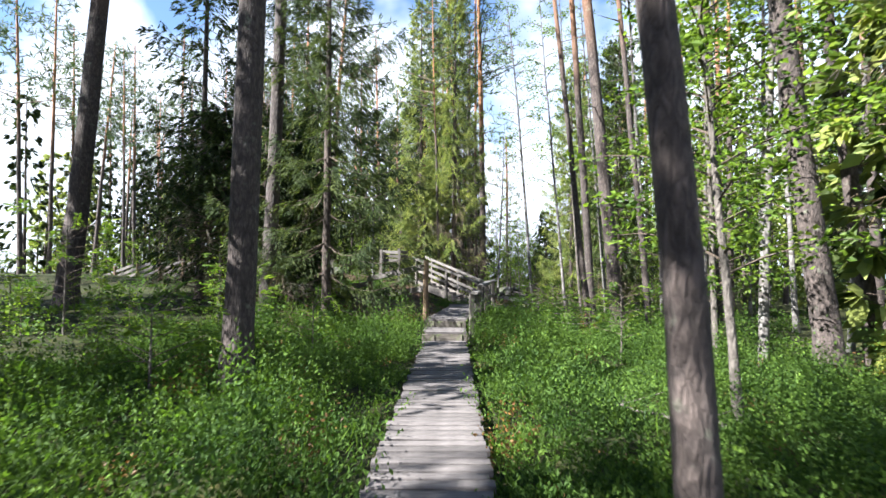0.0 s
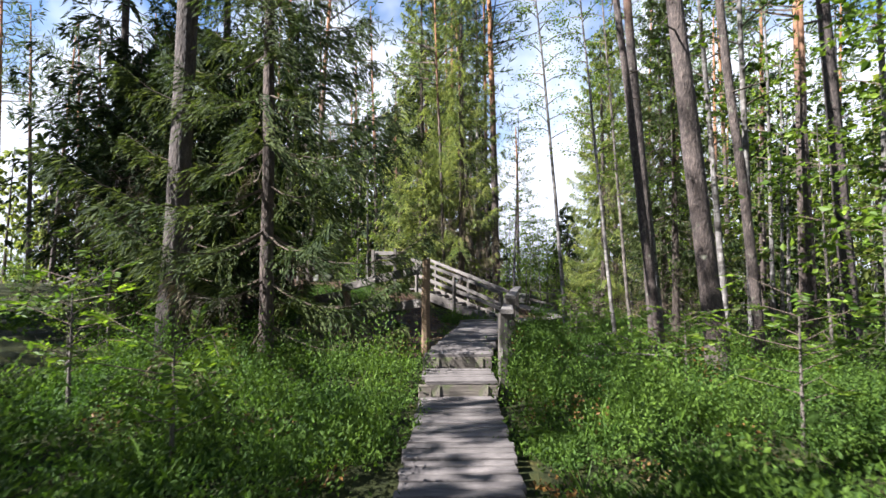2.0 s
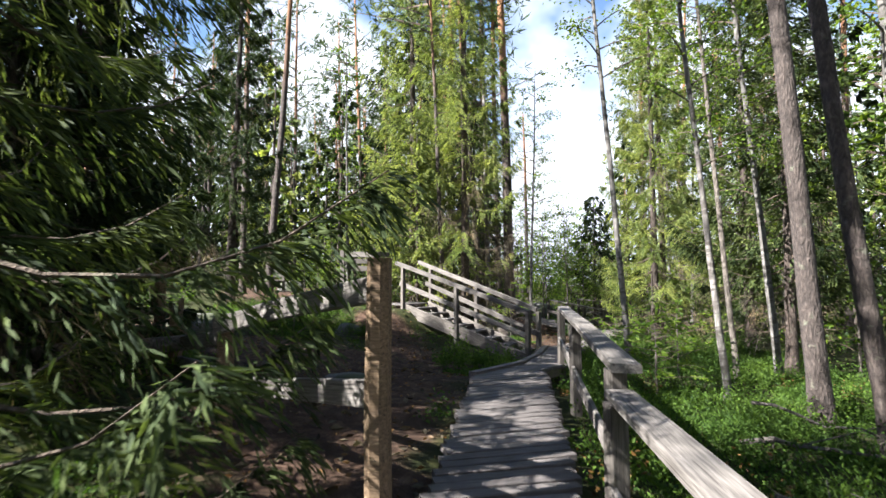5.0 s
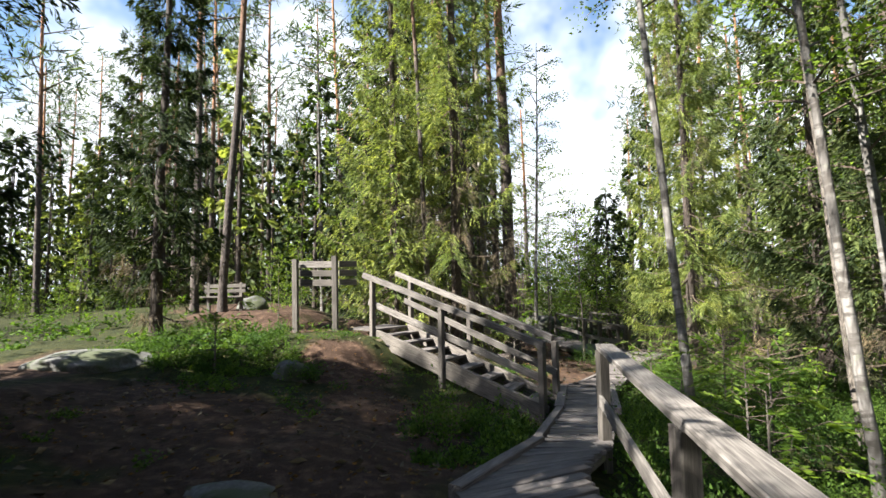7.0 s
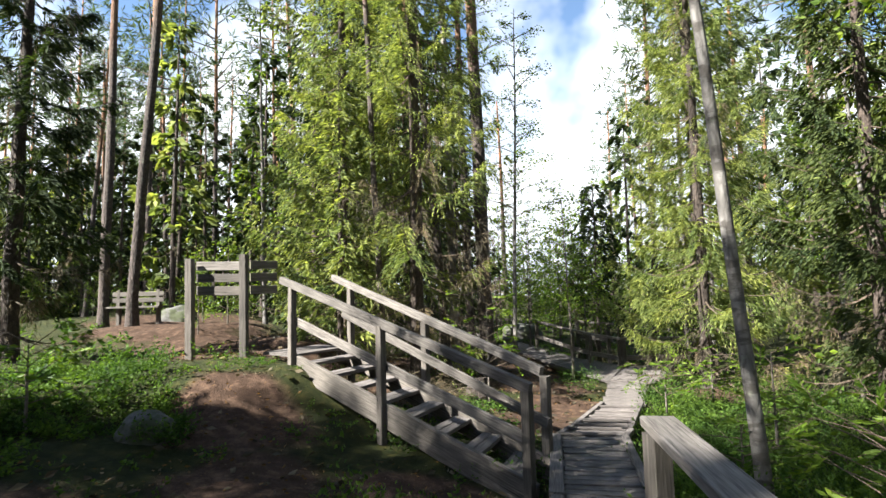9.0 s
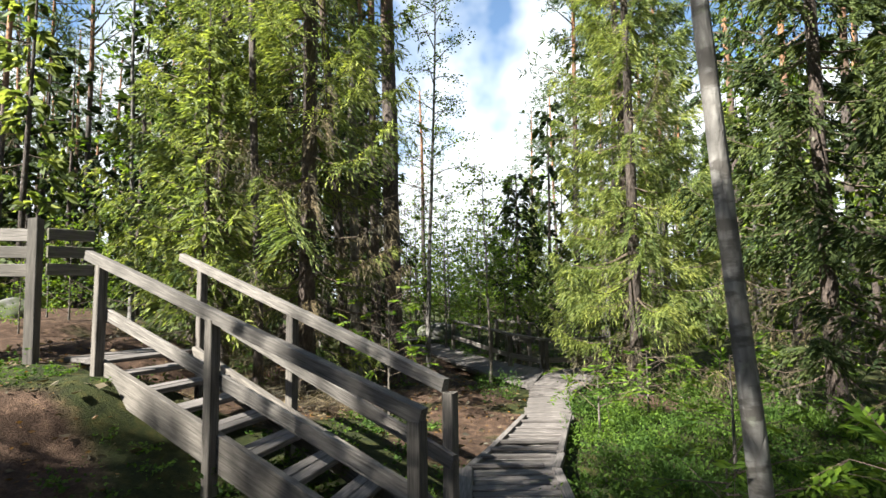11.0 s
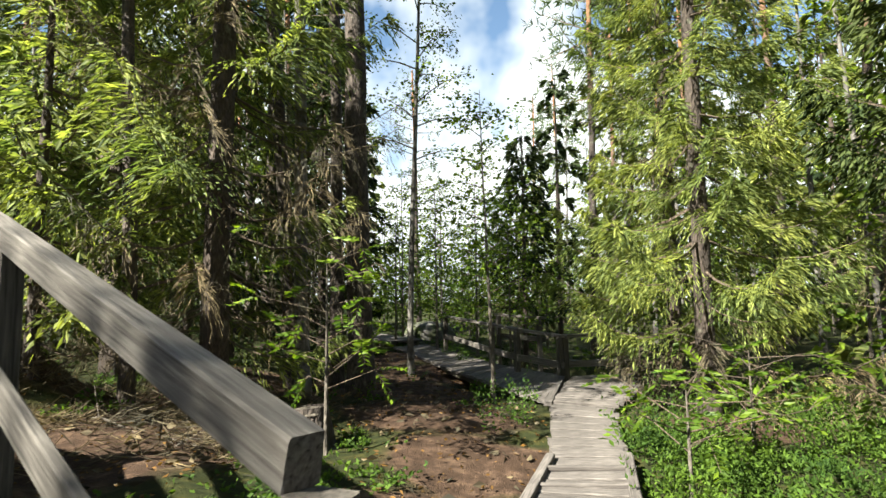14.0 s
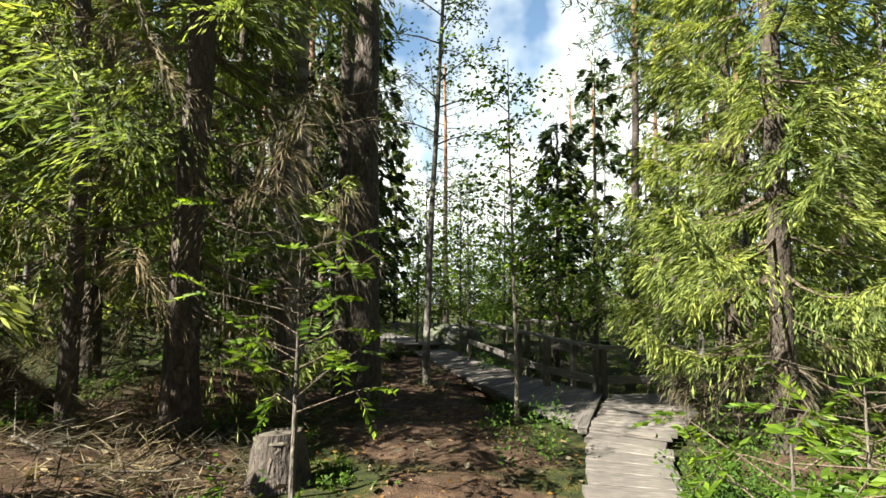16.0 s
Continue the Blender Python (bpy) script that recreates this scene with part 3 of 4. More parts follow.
def notice_board():
    s = thing("notice_board", -4.3, 23.3, 1.1, "back of a dark plank notice board on two posts", "sign")
    for x, z0, z1 in ((-3.93, 0.95, 2.5), (-4.72, 1.05, 2.46)):
        beam("post", (x, 23.3, z0 - 0.2), (x - 0.02, 23.3, z1), 0.10, 0.10, BEAM, s, up=(0, 1, 0))
    # top board in paler wood stands for sunlight, darker lower ones for shadow
    for k, z in enumerate((2.42, 2.24, 2.06)):
        beam("board", (-4.70, 23.37, z + 0.01), (-3.95, 23.37, z - 0.01), 0.03, (0.13, 0.12, 0.13)[k], (RAIL, BEAM, BEAM)[k], s)
        beam("side_board", (-3.90, 23.36, z), (-3.66, 23.72, z + 0.01), 0.03, 0.12, DARKW, s)


notice_board()


def slat_bench():
    f = thing("slat_bench", -9.3, 28.8, gz(-9.3, 28.8), "weathered slatted bench back at the trodden resting place", "bench")
    for x in (-9.8, -8.75):
        beam("post", (x, 28.8, gz(x, 28.8) - 0.2), (x, 28.8, gz(-9.3, 28.8) + 0.85), 0.09, 0.09, BEAM, f, up=(0, 1, 0))
    for k, z in enumerate((gz(-9.3, 28.8) + 0.80, gz(-9.3, 28.8) + 0.65, gz(-9.3, 28.8) + 0.44)):
        beam("slat", (-9.95, 28.73 - 0.12 * (k == 2), z), (-8.6, 28.73 - 0.12 * (k == 2), z), 0.035 if k < 2 else 0.25, 0.11 if k < 2 else 0.045, BEAM, f)


slat_bench()


# ---- trees ----
def trunk_mesh(h, r, lean, rng, curve=0.0, sides=10, flare=1.35, top=0.25, segs=16):
    t = np.linspace(0, 1, segs) ** 1.25
    w = np.cumsum(rng.normal(0, 0.012, (segs, 2)), 0) * h * 0.06
    pts = np.stack([lean[0] * t * h + curve * h * t * t + w[:, 0] - w[0, 0], lean[1] * t * h + w[:, 1] - w[0, 1], t * h - 0.25 * (t == 0)], 1)
    rad = r * (top + (1 - top) * (1 - t) ** 0.8) * (1 + (flare - 1) * np.exp(-t * h / 0.25))
    v, q = tube(pts, rad, sides, 0.035, rng)
    return pts, np_mesh("trunk", v, q, smooth=True)


def at_height(pts, z):
    return np.array([np.interp(z, pts[:, 2], pts[:, k]) for k in range(3)])


def spruce(x, y, h, r, spread, rng, lean=(0, 0), base=0.8, nb=110, per=60, size=0.17, dead_to=2.5, mat=None, label="", fine=1.0, tier=0.0):
    tr = thing("spruce_tree", x, y, gz(x, y), label or "tall green spruce with drooping needle branches", "tree", "spruces")
    pts, me = trunk_mesh(h, r, lean, rng, top=0.08)
    part("trunk", me, SPRUCE_BARK, tr)
    C, Dr, S, wood_v, dC, dD = [], [], [], [], [], []
    for i in range(nb):
        z = base + (h - base - 0.25) * (i + rng.random()) / nb
        if tier:
            z = min(h - 0.3, max(base, round(z / tier) * tier + rng.normal(0, 0.04)))
        k = 1 - (z - base * 0.3) / (h - base * 0.3)
        L = spread * (0.12 + 0.88 * k ** 0.75) * rng.uniform(0.65, 1.1)
        if z < 1.6:
            L *= rng.uniform(0.5, 0.9)
        a = i * 2.399 + rng.normal(0, 0.3)
        o = at_height(pts, z)
        u = np.linspace(0, 1, 6)
        rise = 0.25 * (1 - k) - 0.22 * k
        rad = np.array([math.cos(a), math.sin(a)])
        br = np.stack([o[0] + rad[0] * L * u, o[1] + rad[1] * L * u, o[2] + L * (rise * u - 0.25 * u * (1 - u) * 2 + 0.18 * u ** 3)], 1)
        wood_v.append(tube(br[::2] if per < 12 else br, ((0.018 * (L / spread) + 0.006) * (1 - 0.8 * u))[::2 if per < 12 else 1], 3, 0, rng))
        dead = rng.random() < np.clip((dead_to - z) / 1.2 + 0.4, 0.05, 0.7)
        nt = max(5, int(per * (0.3 + 0.7 * L / spread) * (0.6 if dead else 1)))
        row = 14 if per > 30 else 6
        s = 0.10 + 0.90 * rng.random(nt) ** 0.75
        c0 = np.stack([np.interp(s, u, br[:, j]) for j in range(3)], 1)
        side, out = np.array([-rad[1], rad[0], 0]), np.array([rad[0], rad[1], 0])
        sg = rng.choice([-1.0, 1.0], nt)[:, None]
        ln = (0.34 * L * (1.12 - s) + 0.10)[:, None] * rng.uniform(0.6, 1.15, (nt, 1))
        if dead:
            ln = ln * 0.8
        td = side * sg * rng.uniform(0.45, 1.0, (nt, 1)) + out * rng.uniform(0.45, 0.95, (nt, 1)) + np.array([0, 0, 1.0]) * rng.uniform(-0.22, 0.06, (nt, 1))
        td /= np.linalg.norm(td, axis=1, keepdims=True)
        hang = (1.6 if dead else 0.8) * rng.uniform(0.5, 1.3, (nt, 1))
        w = (np.arange(row) + 0.3) / row
        c = c0[:, None] + td[:, None] * (ln * w)[..., None] + np.array([0, 0, -1.0]) * (hang * ln * w * w)[..., None]
        d = td[:, None] + np.array([0, 0, -1.0]) * (hang * w)[..., None] * 1.4 + rng.normal(0, 0.2, (nt, row, 3))
        c, d = c.reshape(-1, 3) + rng.normal(0, 0.012, (nt * row, 3)), d.reshape(-1, 3)
        if dead:
            dC.append(c), dD.append(d)
        else:
            C.append(c), Dr.append(d)
    c, d = np.concatenate(C), np.concatenate(Dr)
    v, q = leaves(c, d, size * (0.85 if per > 30 else 1.1) * rng.uniform(0.6, 1.3, len(c)), (0.28 if per > 30 else 0.25) * fine, rng, 0.1)
    part("crown", np_mesh("crown", v, q), mat or SPRUCE_LEAF, tr)
    v, q = joined(*wood_v)
    tagged(part("branchwork", np_mesh("branchwork", v, q), TWIG, tr), kind="stuff")
    if dC:
        c, d = np.concatenate(dC), np.concatenate(dD)
        v, q = leaves(c, d, size * 0.9 * rng.uniform(0.6, 1.4, len(c)), 0.06, rng, 0.1)
        tagged(part("dry_twigwork", np_mesh("dry_twigwork", v, q), DRY, tr, "grey dry lichen-hung twigs"), kind="stuff")
    return tr


def pine(x, y, h, r, rng, lean=(0, 0), curve=0.0, crown=0.4, tufts=150, size=0.30, mat=None, sides=10, label="", stubs=6):
    tr = thing("pine_tree", x, y, gz(x, y), label or "tall pine with a bare scaly trunk and high crown", "tree", "pines")
    pts, me = trunk_mesh(h, r, lean, rng, curve, sides)
    part("trunk", me, PINE_BARK, tr)
    wood_v, C, D = [], [], []
    nb = 26
    for i in range(nb + stubs):
        low = i >= nb
        z = h * rng.uniform(0.25, 1 - crown) if low else h * (1 - crown + crown * (i + rng.random()) / nb * 0.97)
        k = (h - z) / (h * crown)
        L = rng.uniform(0.3, 0.9) if low else (0.35 + 0.13 * h * k ** 0.6 * rng.uniform(0.6, 1.1))
        a = rng.uniform(0, 6.28)
        o = at_height(pts, z)
        u = np.linspace(0, 1, 4)
        up = -0.1 if low else rng.uniform(0.05, 0.5)
        br = np.stack([o[0] + math.cos(a) * L * u, o[1] + math.sin(a) * L * u, o[2] + L * up * u], 1)
        wood_v.append(tube(br, (0.012 + 0.014 * L) * (1 - 0.75 * u), 3, 0, rng))
        if low:
            continue
        n = max(2, int(tufts / nb * (0.4 + L / (0.1 * h + 0.3))))
        s = rng.uniform(0.35, 1.05, n)
        c = o + (br[-1] - o) * s[:, None] + rng.normal(0, 0.18 + 0.06 * L, (n, 3))
        m = 7
        dd = rng.normal(0, 1, (n, m, 3)) + np.array([math.cos(a), math.sin(a), 0.5]) * 0.7
        C.append(np.repeat(c, m, 0)), D.append(dd.reshape(-1, 3))
    c, d = np.concatenate(C), np.concatenate(D)
    v, q = leaves(c, d, size * rng.uniform(0.6, 1.2, len(c)), 0.16, rng, 0.1)
    part("crown", np_mesh("crown", v, q), mat or PINE_LEAF, tr)
    v, q = joined(*wood_v)
    tagged(part("branchwork", np_mesh("branchwork", v, q), TWIG, tr), kind="stuff")
    return tr


def broadleaf(name, x, y, h, r, rng, lean=(0, 0), curve=0.0, low=0.35, nb=26, per=60, leaf_size=0.07, reach=1.3, lmat=None, bmat=None, label="", group="birches", clump=0.35, rise=0.6):
    tr = thing(name, x, y, gz(x, y), label, "tree", group)
    pts, me = trunk_mesh(h, r, lean, rng, curve, 9, top=0.12)
    part("trunk", me, bmat or BIRCH_BARK, tr)
    wood_v, C, D = [], [], []
    for i in range(nb):
        z = h * (low + (0.97 - low) * (i + rng.random()) / nb)
        k = 1 - (z / h - low) / (1 - low)
        L = reach * (0.3 + 0.7 * k ** 0.6) * rng.uniform(0.55, 1.15)
        a = i * 2.4 + rng.normal(0, 0.4)
        o = at_height(pts, z)
        u = np.linspace(0, 1, 5)
        br = np.stack([o[0] + math.cos(a) * L * u, o[1] + math.sin(a) * L * u, o[2] + L * (rise * u - 0.35 * u * u)], 1)
        wood_v.append(tube(br, (0.25 * r + 0.003) * (1 - 0.85 * u), 3, 0, rng))
        n = int(per * (0.4 + 0.6 * L / reach))
        s = 0.3 + 0.75 * rng.random(n)
        c = np.stack([np.interp(s, u, br[:, j]) for j in range(3)], 1) + rng.normal(0, clump * 0.35 * L / reach + 0.04, (n, 3)) * (1, 1, 0.7)
        d = rng.normal(0, 1, (n, 3)) + np.array([math.cos(a), math.sin(a), -0.4])
        C.append(c), D.append(d * (1, 1, 0.6))
    c, d = np.concatenate(C), np.concatenate(D)
    v, q = leaves(c, d, leaf_size * rng.uniform(0.6, 1.2, len(c)), 0.62, rng, 0.2)
    part("crown", np_mesh("crown", v, q), lmat or BIRCH_LEAF, tr)
    v, q = joined(*wood_v)
    tagged(part("branchwork", np_mesh("branchwork", v, q), TWIG, tr), kind="stuff")
    return tr


def rowan(x, y, h, rng, fronds=16, label="", size=1.0, lean=(0, 0)):
    """A young rowan: thin stem and pinnate leaves of paired leaflets."""
    tr = thing("rowan_sapling", x, y, gz(x, y), label or "young rowan sapling with feathered bright green leaves", "sapling", "rowan saplings")
    pts, me = trunk_mesh(h, 0.012 + 0.006 * h, lean, rng, sides=6, top=0.2, flare=1.1, segs=9)
    part("trunk", me, GREY_BARK, tr)
    wood_v, C, D = [], [], []
    for i in range(fronds):
        z = h * (0.3 + 0.7 * (i + rng.random()) / fronds)
        o, a = at_height(pts, min(z, h * 0.99)), i * 2.4 + rng.normal(0, 0.4)
        out = np.array([math.cos(a), math.sin(a), rng.uniform(0.1, 0.6)])
        stem = rng.uniform(0.15, 0.45) * size * (1 if h < 2 else 1.6)
        o2 = o + out * stem
        wood_v.append(tube([o, o2], [0.006, 0.003], 4, 0, rng))
        for _ in range(2 if h < 2 else 4):
            dirn = out * (1, 1, 0.2) + rng.normal(0, 0.55, 3) + (0, 0, -0.1)
            dirn /= np.linalg.norm(dirn)
            sd = np.cross(dirn, (0, 0, 1))
            ln = 0.2 * size
            u = np.repeat(np.linspace(0.2, 0.95, 7), 2)
            sg = np.tile([1, -1], 7)
            c = o2 + dirn * (u * ln)[:, None] + np.array([0, 0, -0.05]) * (u ** 2)[:, None]
            C.append(c), D.append(sd * sg[:, None] + dirn * 0.45 + rng.normal(0, 0.1, (14, 3)))
            wood_v.append(tube([o2, o2 + dirn * ln], [0.003, 0.001], 3, 0, rng))
    c, d = np.concatenate(C), np.concatenate(D)
    v, q = leaves(c, d, 0.065 * size * rng.uniform(0.8, 1.15, len(c)), 0.34, rng, 0.1)
    part("leaves", np_mesh("leaves", v, q), ROWAN_LEAF, tr)
    v, q = joined(*wood_v)
    tagged(part("twigwork", np_mesh("twigwork", v, q), TWIG, tr), kind="stuff")
    return tr


def rg(k):
    return np.random.default_rng(k)


# near pines along the first boardwalk
pine(-2.4, 6.65, 19, 0.175, rg(1), (0.015, 0.0), -0.01, label="thick dark pine trunk beside the bilberry shrubs")
pine(-9.8, 12.4, 19, 0.26, rg(2), (0.075, 0.0), label="dark leaning pine trunk among the shrubs")
pine(1.36, 2.9, 16, 0.08, rg(3), (-0.03, 0.0), -0.13, label="slender brown pine leaning over the boardwalk")
pine(5.55, 9.6, 19, 0.20, rg(4), (-0.10, 0.0), label="brown pine with a peeling trunk on the slope")
pine(7.2, 11.2, 18, 0.15, rg(5), (-0.11, 0.0))
pine(-4.4, 11.65, 20, 0.16, rg(6), (0.02, 0.0))
pine(3.4, 14.2, 19, 0.17, rg(7), (-0.085, 0.02), label="grey-brown pine trunk standing in the bilberry slope")
pine(2.95, 15.8, 17, 0.09, rg(8), (-0.10, 0.0))
pine(4.2, 14.5, 17, 0.085, rg(9), (-0.08, 0.0))
pine(3.3, 17.6, 18, 0.13, rg(10), (-0.06, 0.0))
pine(-0.55, 28.75, 20, 0.19, rg(11), (-0.025, 0.0), 0.0, label="big dark pine trunk beside the clearing")
pine(-0.98, 29.3, 18, 0.11, rg(12), (-0.01, 0.02))
pine(-1.5, 28.6, 18, 0.11, rg(13), (-0.075, 0.0))
pine(-8.98, 28.1, 19, 0.13, rg(14), (0.06, 0.0), label="leaning pale brown pine trunk at the trodden ground")
pine(-2.55, 26.1, 15, 0.07, rg(16), (-0.035, 0.0), label="thin pale pine stem in front of the spruces")
pine(5.3, 35.2, 16, 0.12, rg(19), (0.02, 0), crown=0.62, tufts=420, size=0.26, label="pine with an orange upper trunk behind the spruce")
pine(0.8, 50, 15, 0.17, rg(17), (-0.01, 0), crown=0.55)
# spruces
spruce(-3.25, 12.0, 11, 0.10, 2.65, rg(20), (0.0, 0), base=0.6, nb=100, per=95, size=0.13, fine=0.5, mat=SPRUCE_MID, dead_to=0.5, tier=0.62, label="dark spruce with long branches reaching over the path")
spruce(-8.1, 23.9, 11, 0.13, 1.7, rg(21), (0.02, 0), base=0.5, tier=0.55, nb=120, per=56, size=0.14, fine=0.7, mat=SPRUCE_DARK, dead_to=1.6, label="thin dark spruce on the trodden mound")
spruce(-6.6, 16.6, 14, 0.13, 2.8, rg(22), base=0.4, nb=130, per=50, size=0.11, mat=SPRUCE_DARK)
spruce(-1.95, 26.75, 17, 0.15, 2.4, rg(23), base=0.7, nb=190, per=84, size=0.115, fine=0.65, tier=0.4, dead_to=4.2, label="tall sunlit spruce with dry hanging lower twigs")
spruce(-3.9, 28.4, 16, 0.14, 2.5, rg(24), base=0.6, nb=180, per=64, size=0.11, dead_to=1.8)
spruce(-3.3, 25.9, 5.5, 0.06, 1.2, rg(30), base=0.3, nb=70, per=26, size=0.12, dead_to=0.2, label="young spruce with fresh yellow-green shoots")
spruce(3.75, 27.0, 12, 0.12, 2.1, rg(25), base=0.4, nb=130, per=110, size=0.105, fine=0.55, tier=0.42, dead_to=1.4, label="sunlit spruce with broad green boughs beside the ramp")
spruce(4.7, 29.6, 14, 0.13, 2.3, rg(26), base=0.6, nb=110, per=34, size=0.135, dead_to=1.8)
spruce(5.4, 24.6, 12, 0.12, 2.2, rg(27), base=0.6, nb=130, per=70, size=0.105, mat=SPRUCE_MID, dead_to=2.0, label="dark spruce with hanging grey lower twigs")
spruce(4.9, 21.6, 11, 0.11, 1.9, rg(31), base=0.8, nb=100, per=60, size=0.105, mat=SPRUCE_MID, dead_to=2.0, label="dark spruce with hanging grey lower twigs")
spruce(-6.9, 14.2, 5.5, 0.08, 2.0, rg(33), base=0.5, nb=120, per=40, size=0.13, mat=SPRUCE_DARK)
# three low dense spruces added to keep the sun off the mound
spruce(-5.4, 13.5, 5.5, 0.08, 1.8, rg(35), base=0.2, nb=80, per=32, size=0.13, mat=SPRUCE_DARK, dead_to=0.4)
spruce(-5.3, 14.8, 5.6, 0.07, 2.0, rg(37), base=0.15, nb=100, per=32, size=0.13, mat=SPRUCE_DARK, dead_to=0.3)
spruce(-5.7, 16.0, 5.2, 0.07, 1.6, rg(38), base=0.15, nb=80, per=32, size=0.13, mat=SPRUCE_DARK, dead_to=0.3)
# unseen spruces added beside the start, only to shade boardwalk and shrubs
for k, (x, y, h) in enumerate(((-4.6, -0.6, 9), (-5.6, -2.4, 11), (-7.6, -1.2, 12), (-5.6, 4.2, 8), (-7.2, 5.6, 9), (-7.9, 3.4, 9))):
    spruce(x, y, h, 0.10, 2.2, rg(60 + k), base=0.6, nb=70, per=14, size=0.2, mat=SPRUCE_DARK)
# another spruce added as a sun blocker for the mound
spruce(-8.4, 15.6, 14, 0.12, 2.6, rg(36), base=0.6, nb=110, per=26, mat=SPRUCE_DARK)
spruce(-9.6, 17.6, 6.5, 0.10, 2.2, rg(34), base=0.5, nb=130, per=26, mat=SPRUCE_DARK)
# row of tall spruces added out of view, casting shade over the mound
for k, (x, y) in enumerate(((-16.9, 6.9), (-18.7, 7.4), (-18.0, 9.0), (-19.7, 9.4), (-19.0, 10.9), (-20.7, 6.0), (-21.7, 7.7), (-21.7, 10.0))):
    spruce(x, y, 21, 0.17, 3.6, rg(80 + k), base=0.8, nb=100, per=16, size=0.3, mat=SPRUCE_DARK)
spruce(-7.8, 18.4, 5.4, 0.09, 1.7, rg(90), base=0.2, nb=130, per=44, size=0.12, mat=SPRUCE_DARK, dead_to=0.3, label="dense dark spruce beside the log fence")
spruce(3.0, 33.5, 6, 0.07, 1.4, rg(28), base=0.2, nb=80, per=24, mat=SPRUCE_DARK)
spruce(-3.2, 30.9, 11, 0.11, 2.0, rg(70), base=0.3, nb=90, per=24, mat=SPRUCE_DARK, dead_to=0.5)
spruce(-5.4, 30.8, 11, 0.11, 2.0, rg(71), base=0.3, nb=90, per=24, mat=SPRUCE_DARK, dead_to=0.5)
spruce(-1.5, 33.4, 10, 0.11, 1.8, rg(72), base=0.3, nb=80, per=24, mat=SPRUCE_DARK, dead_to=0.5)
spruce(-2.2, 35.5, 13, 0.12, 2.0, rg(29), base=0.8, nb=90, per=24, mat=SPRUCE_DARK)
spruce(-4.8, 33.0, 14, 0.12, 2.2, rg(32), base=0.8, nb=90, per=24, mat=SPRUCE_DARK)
# broadleaf trees
broadleaf("birch_tree", 1.62, 20.55, 12, 0.06, rg(40), (-0.055, 0), -0.03, low=0.45, nb=30, per=110, label="slender grey birch leaning beside the handrail")
broadleaf("birch_tree", 3.3, 20.1, 13, 0.05, rg(42), (-0.07, 0), low=0.3, nb=30, per=120, bmat=GREY_BARK, label="slender grey-barked birch with light green leaves")
broadleaf("birch_tree", 2.65, 18.8, 11, 0.055, rg(43), (-0.08, 0), low=0.3, nb=28, per=110, label="slender birch with light green leaves")
broadleaf("birch_tree", 4.3, 20.8, 12, 0.07, rg(44), (-0.08, 0), low=0.25, nb=34, per=120, label="slender birch with light green leaves")
broadleaf("birch_tree", 5.2, 18.6, 13, 0.09, rg(45), (-0.05, 0), low=0.25, nb=34, per=120, label="slender birch with light green leaves")
broadleaf("birch_tree", -1.25, 28.0, 15, 0.10, rg(46), (-0.012, 0), low=0.4, nb=26, per=90, label="patched birch trunk beside the dark pines")
broadleaf("birch_tree", 0.2, 30.6, 10, 0.06, rg(47), (0.03, 0), low=0.4, nb=30, per=120, reach=1.6, label="thin birch with airy leaves over the clearing")
broadleaf("maple_tree", 3.0, 6.6, 6, 0.05, rg(48), (-0.06, 0.05), low=0.25, nb=40, per=110, leaf_size=0.085, reach=1.5, lmat=ROWAN_LEAF, bmat=GREY_BARK, label="young broadleaf tree with bright yellow-green leaves", group="young trees")
broadleaf("maple_tree", 3.9, 9.6, 7, 0.05, rg(49), (-0.03, 0), low=0.12, nb=44, per=100, leaf_size=0.085, reach=1.6, lmat=ROWAN_LEAF, bmat=GREY_BARK, label="young broadleaf tree with bright yellow-green leaves", group="young trees")
broadleaf("rowan_tree", 1.32, 28.1, 4.4, 0.028, rg(50), (-0.02, 0), low=0.32, nb=26, per=90, leaf_size=0.07, reach=0.9, lmat=ROWAN_LEAF, bmat=GREY_BARK, label="young rowan tree in the clearing by the boardwalk", group="young trees")
broadleaf("rowan_tree", 2.3, 31.8, 4.0, 0.028, rg(51), low=0.3, nb=26, per=90, leaf_size=0.075, reach=1.0, lmat=ROWAN_LEAF, bmat=GREY_BARK, label="young rowan tree behind the handrail", group="young trees")
for k, (x, y, h) in enumerate(((0.9, 34.4, 4.6), (2.1, 35.6, 5.2), (3.1, 34.6, 4.4), (0.0, 37.2, 5.4), (4.3, 36.4, 5.0), (1.3, 38.6, 5.6))):
    broadleaf("young_tree", x, y, h, 0.035, rg(150 + k), low=0.15, nb=30, per=70, leaf_size=0.085, reach=1.15, lmat=BIRCH_LEAF, bmat=GREY_BARK, label="leafy young tree beyond the boardwalk rail", group="young trees")
for k, (x, y, h) in enumerate(((1.75, 19.3, 1.0), (1.5, 18.3, 0.95), (2.3, 20.0, 1.1), (-0.55, 25.4, 1.7), (2.1, 24.4, 0.8), (-2.2, 8.5, 0.9), (-3.0, 6.0, 1.0), (2.6, 10.2, 1.3), (1.9, 12.0, 0.9),
                               (2.5, 13.0, 1.0), (-3.9, 9.5, 1.3), (2.9, 22.9, 1.2), (1.6, 20.9, 0.7), (-7.2, 9.5, 2.0), (-6.0, 12.5, 1.8), (-5.0, 20.9, 0.9), (3.1, 25.2, 0.9))):
    rowan(x, y, h, rg(60 + k), fronds=int(8 + 8 * h), size=1.25)

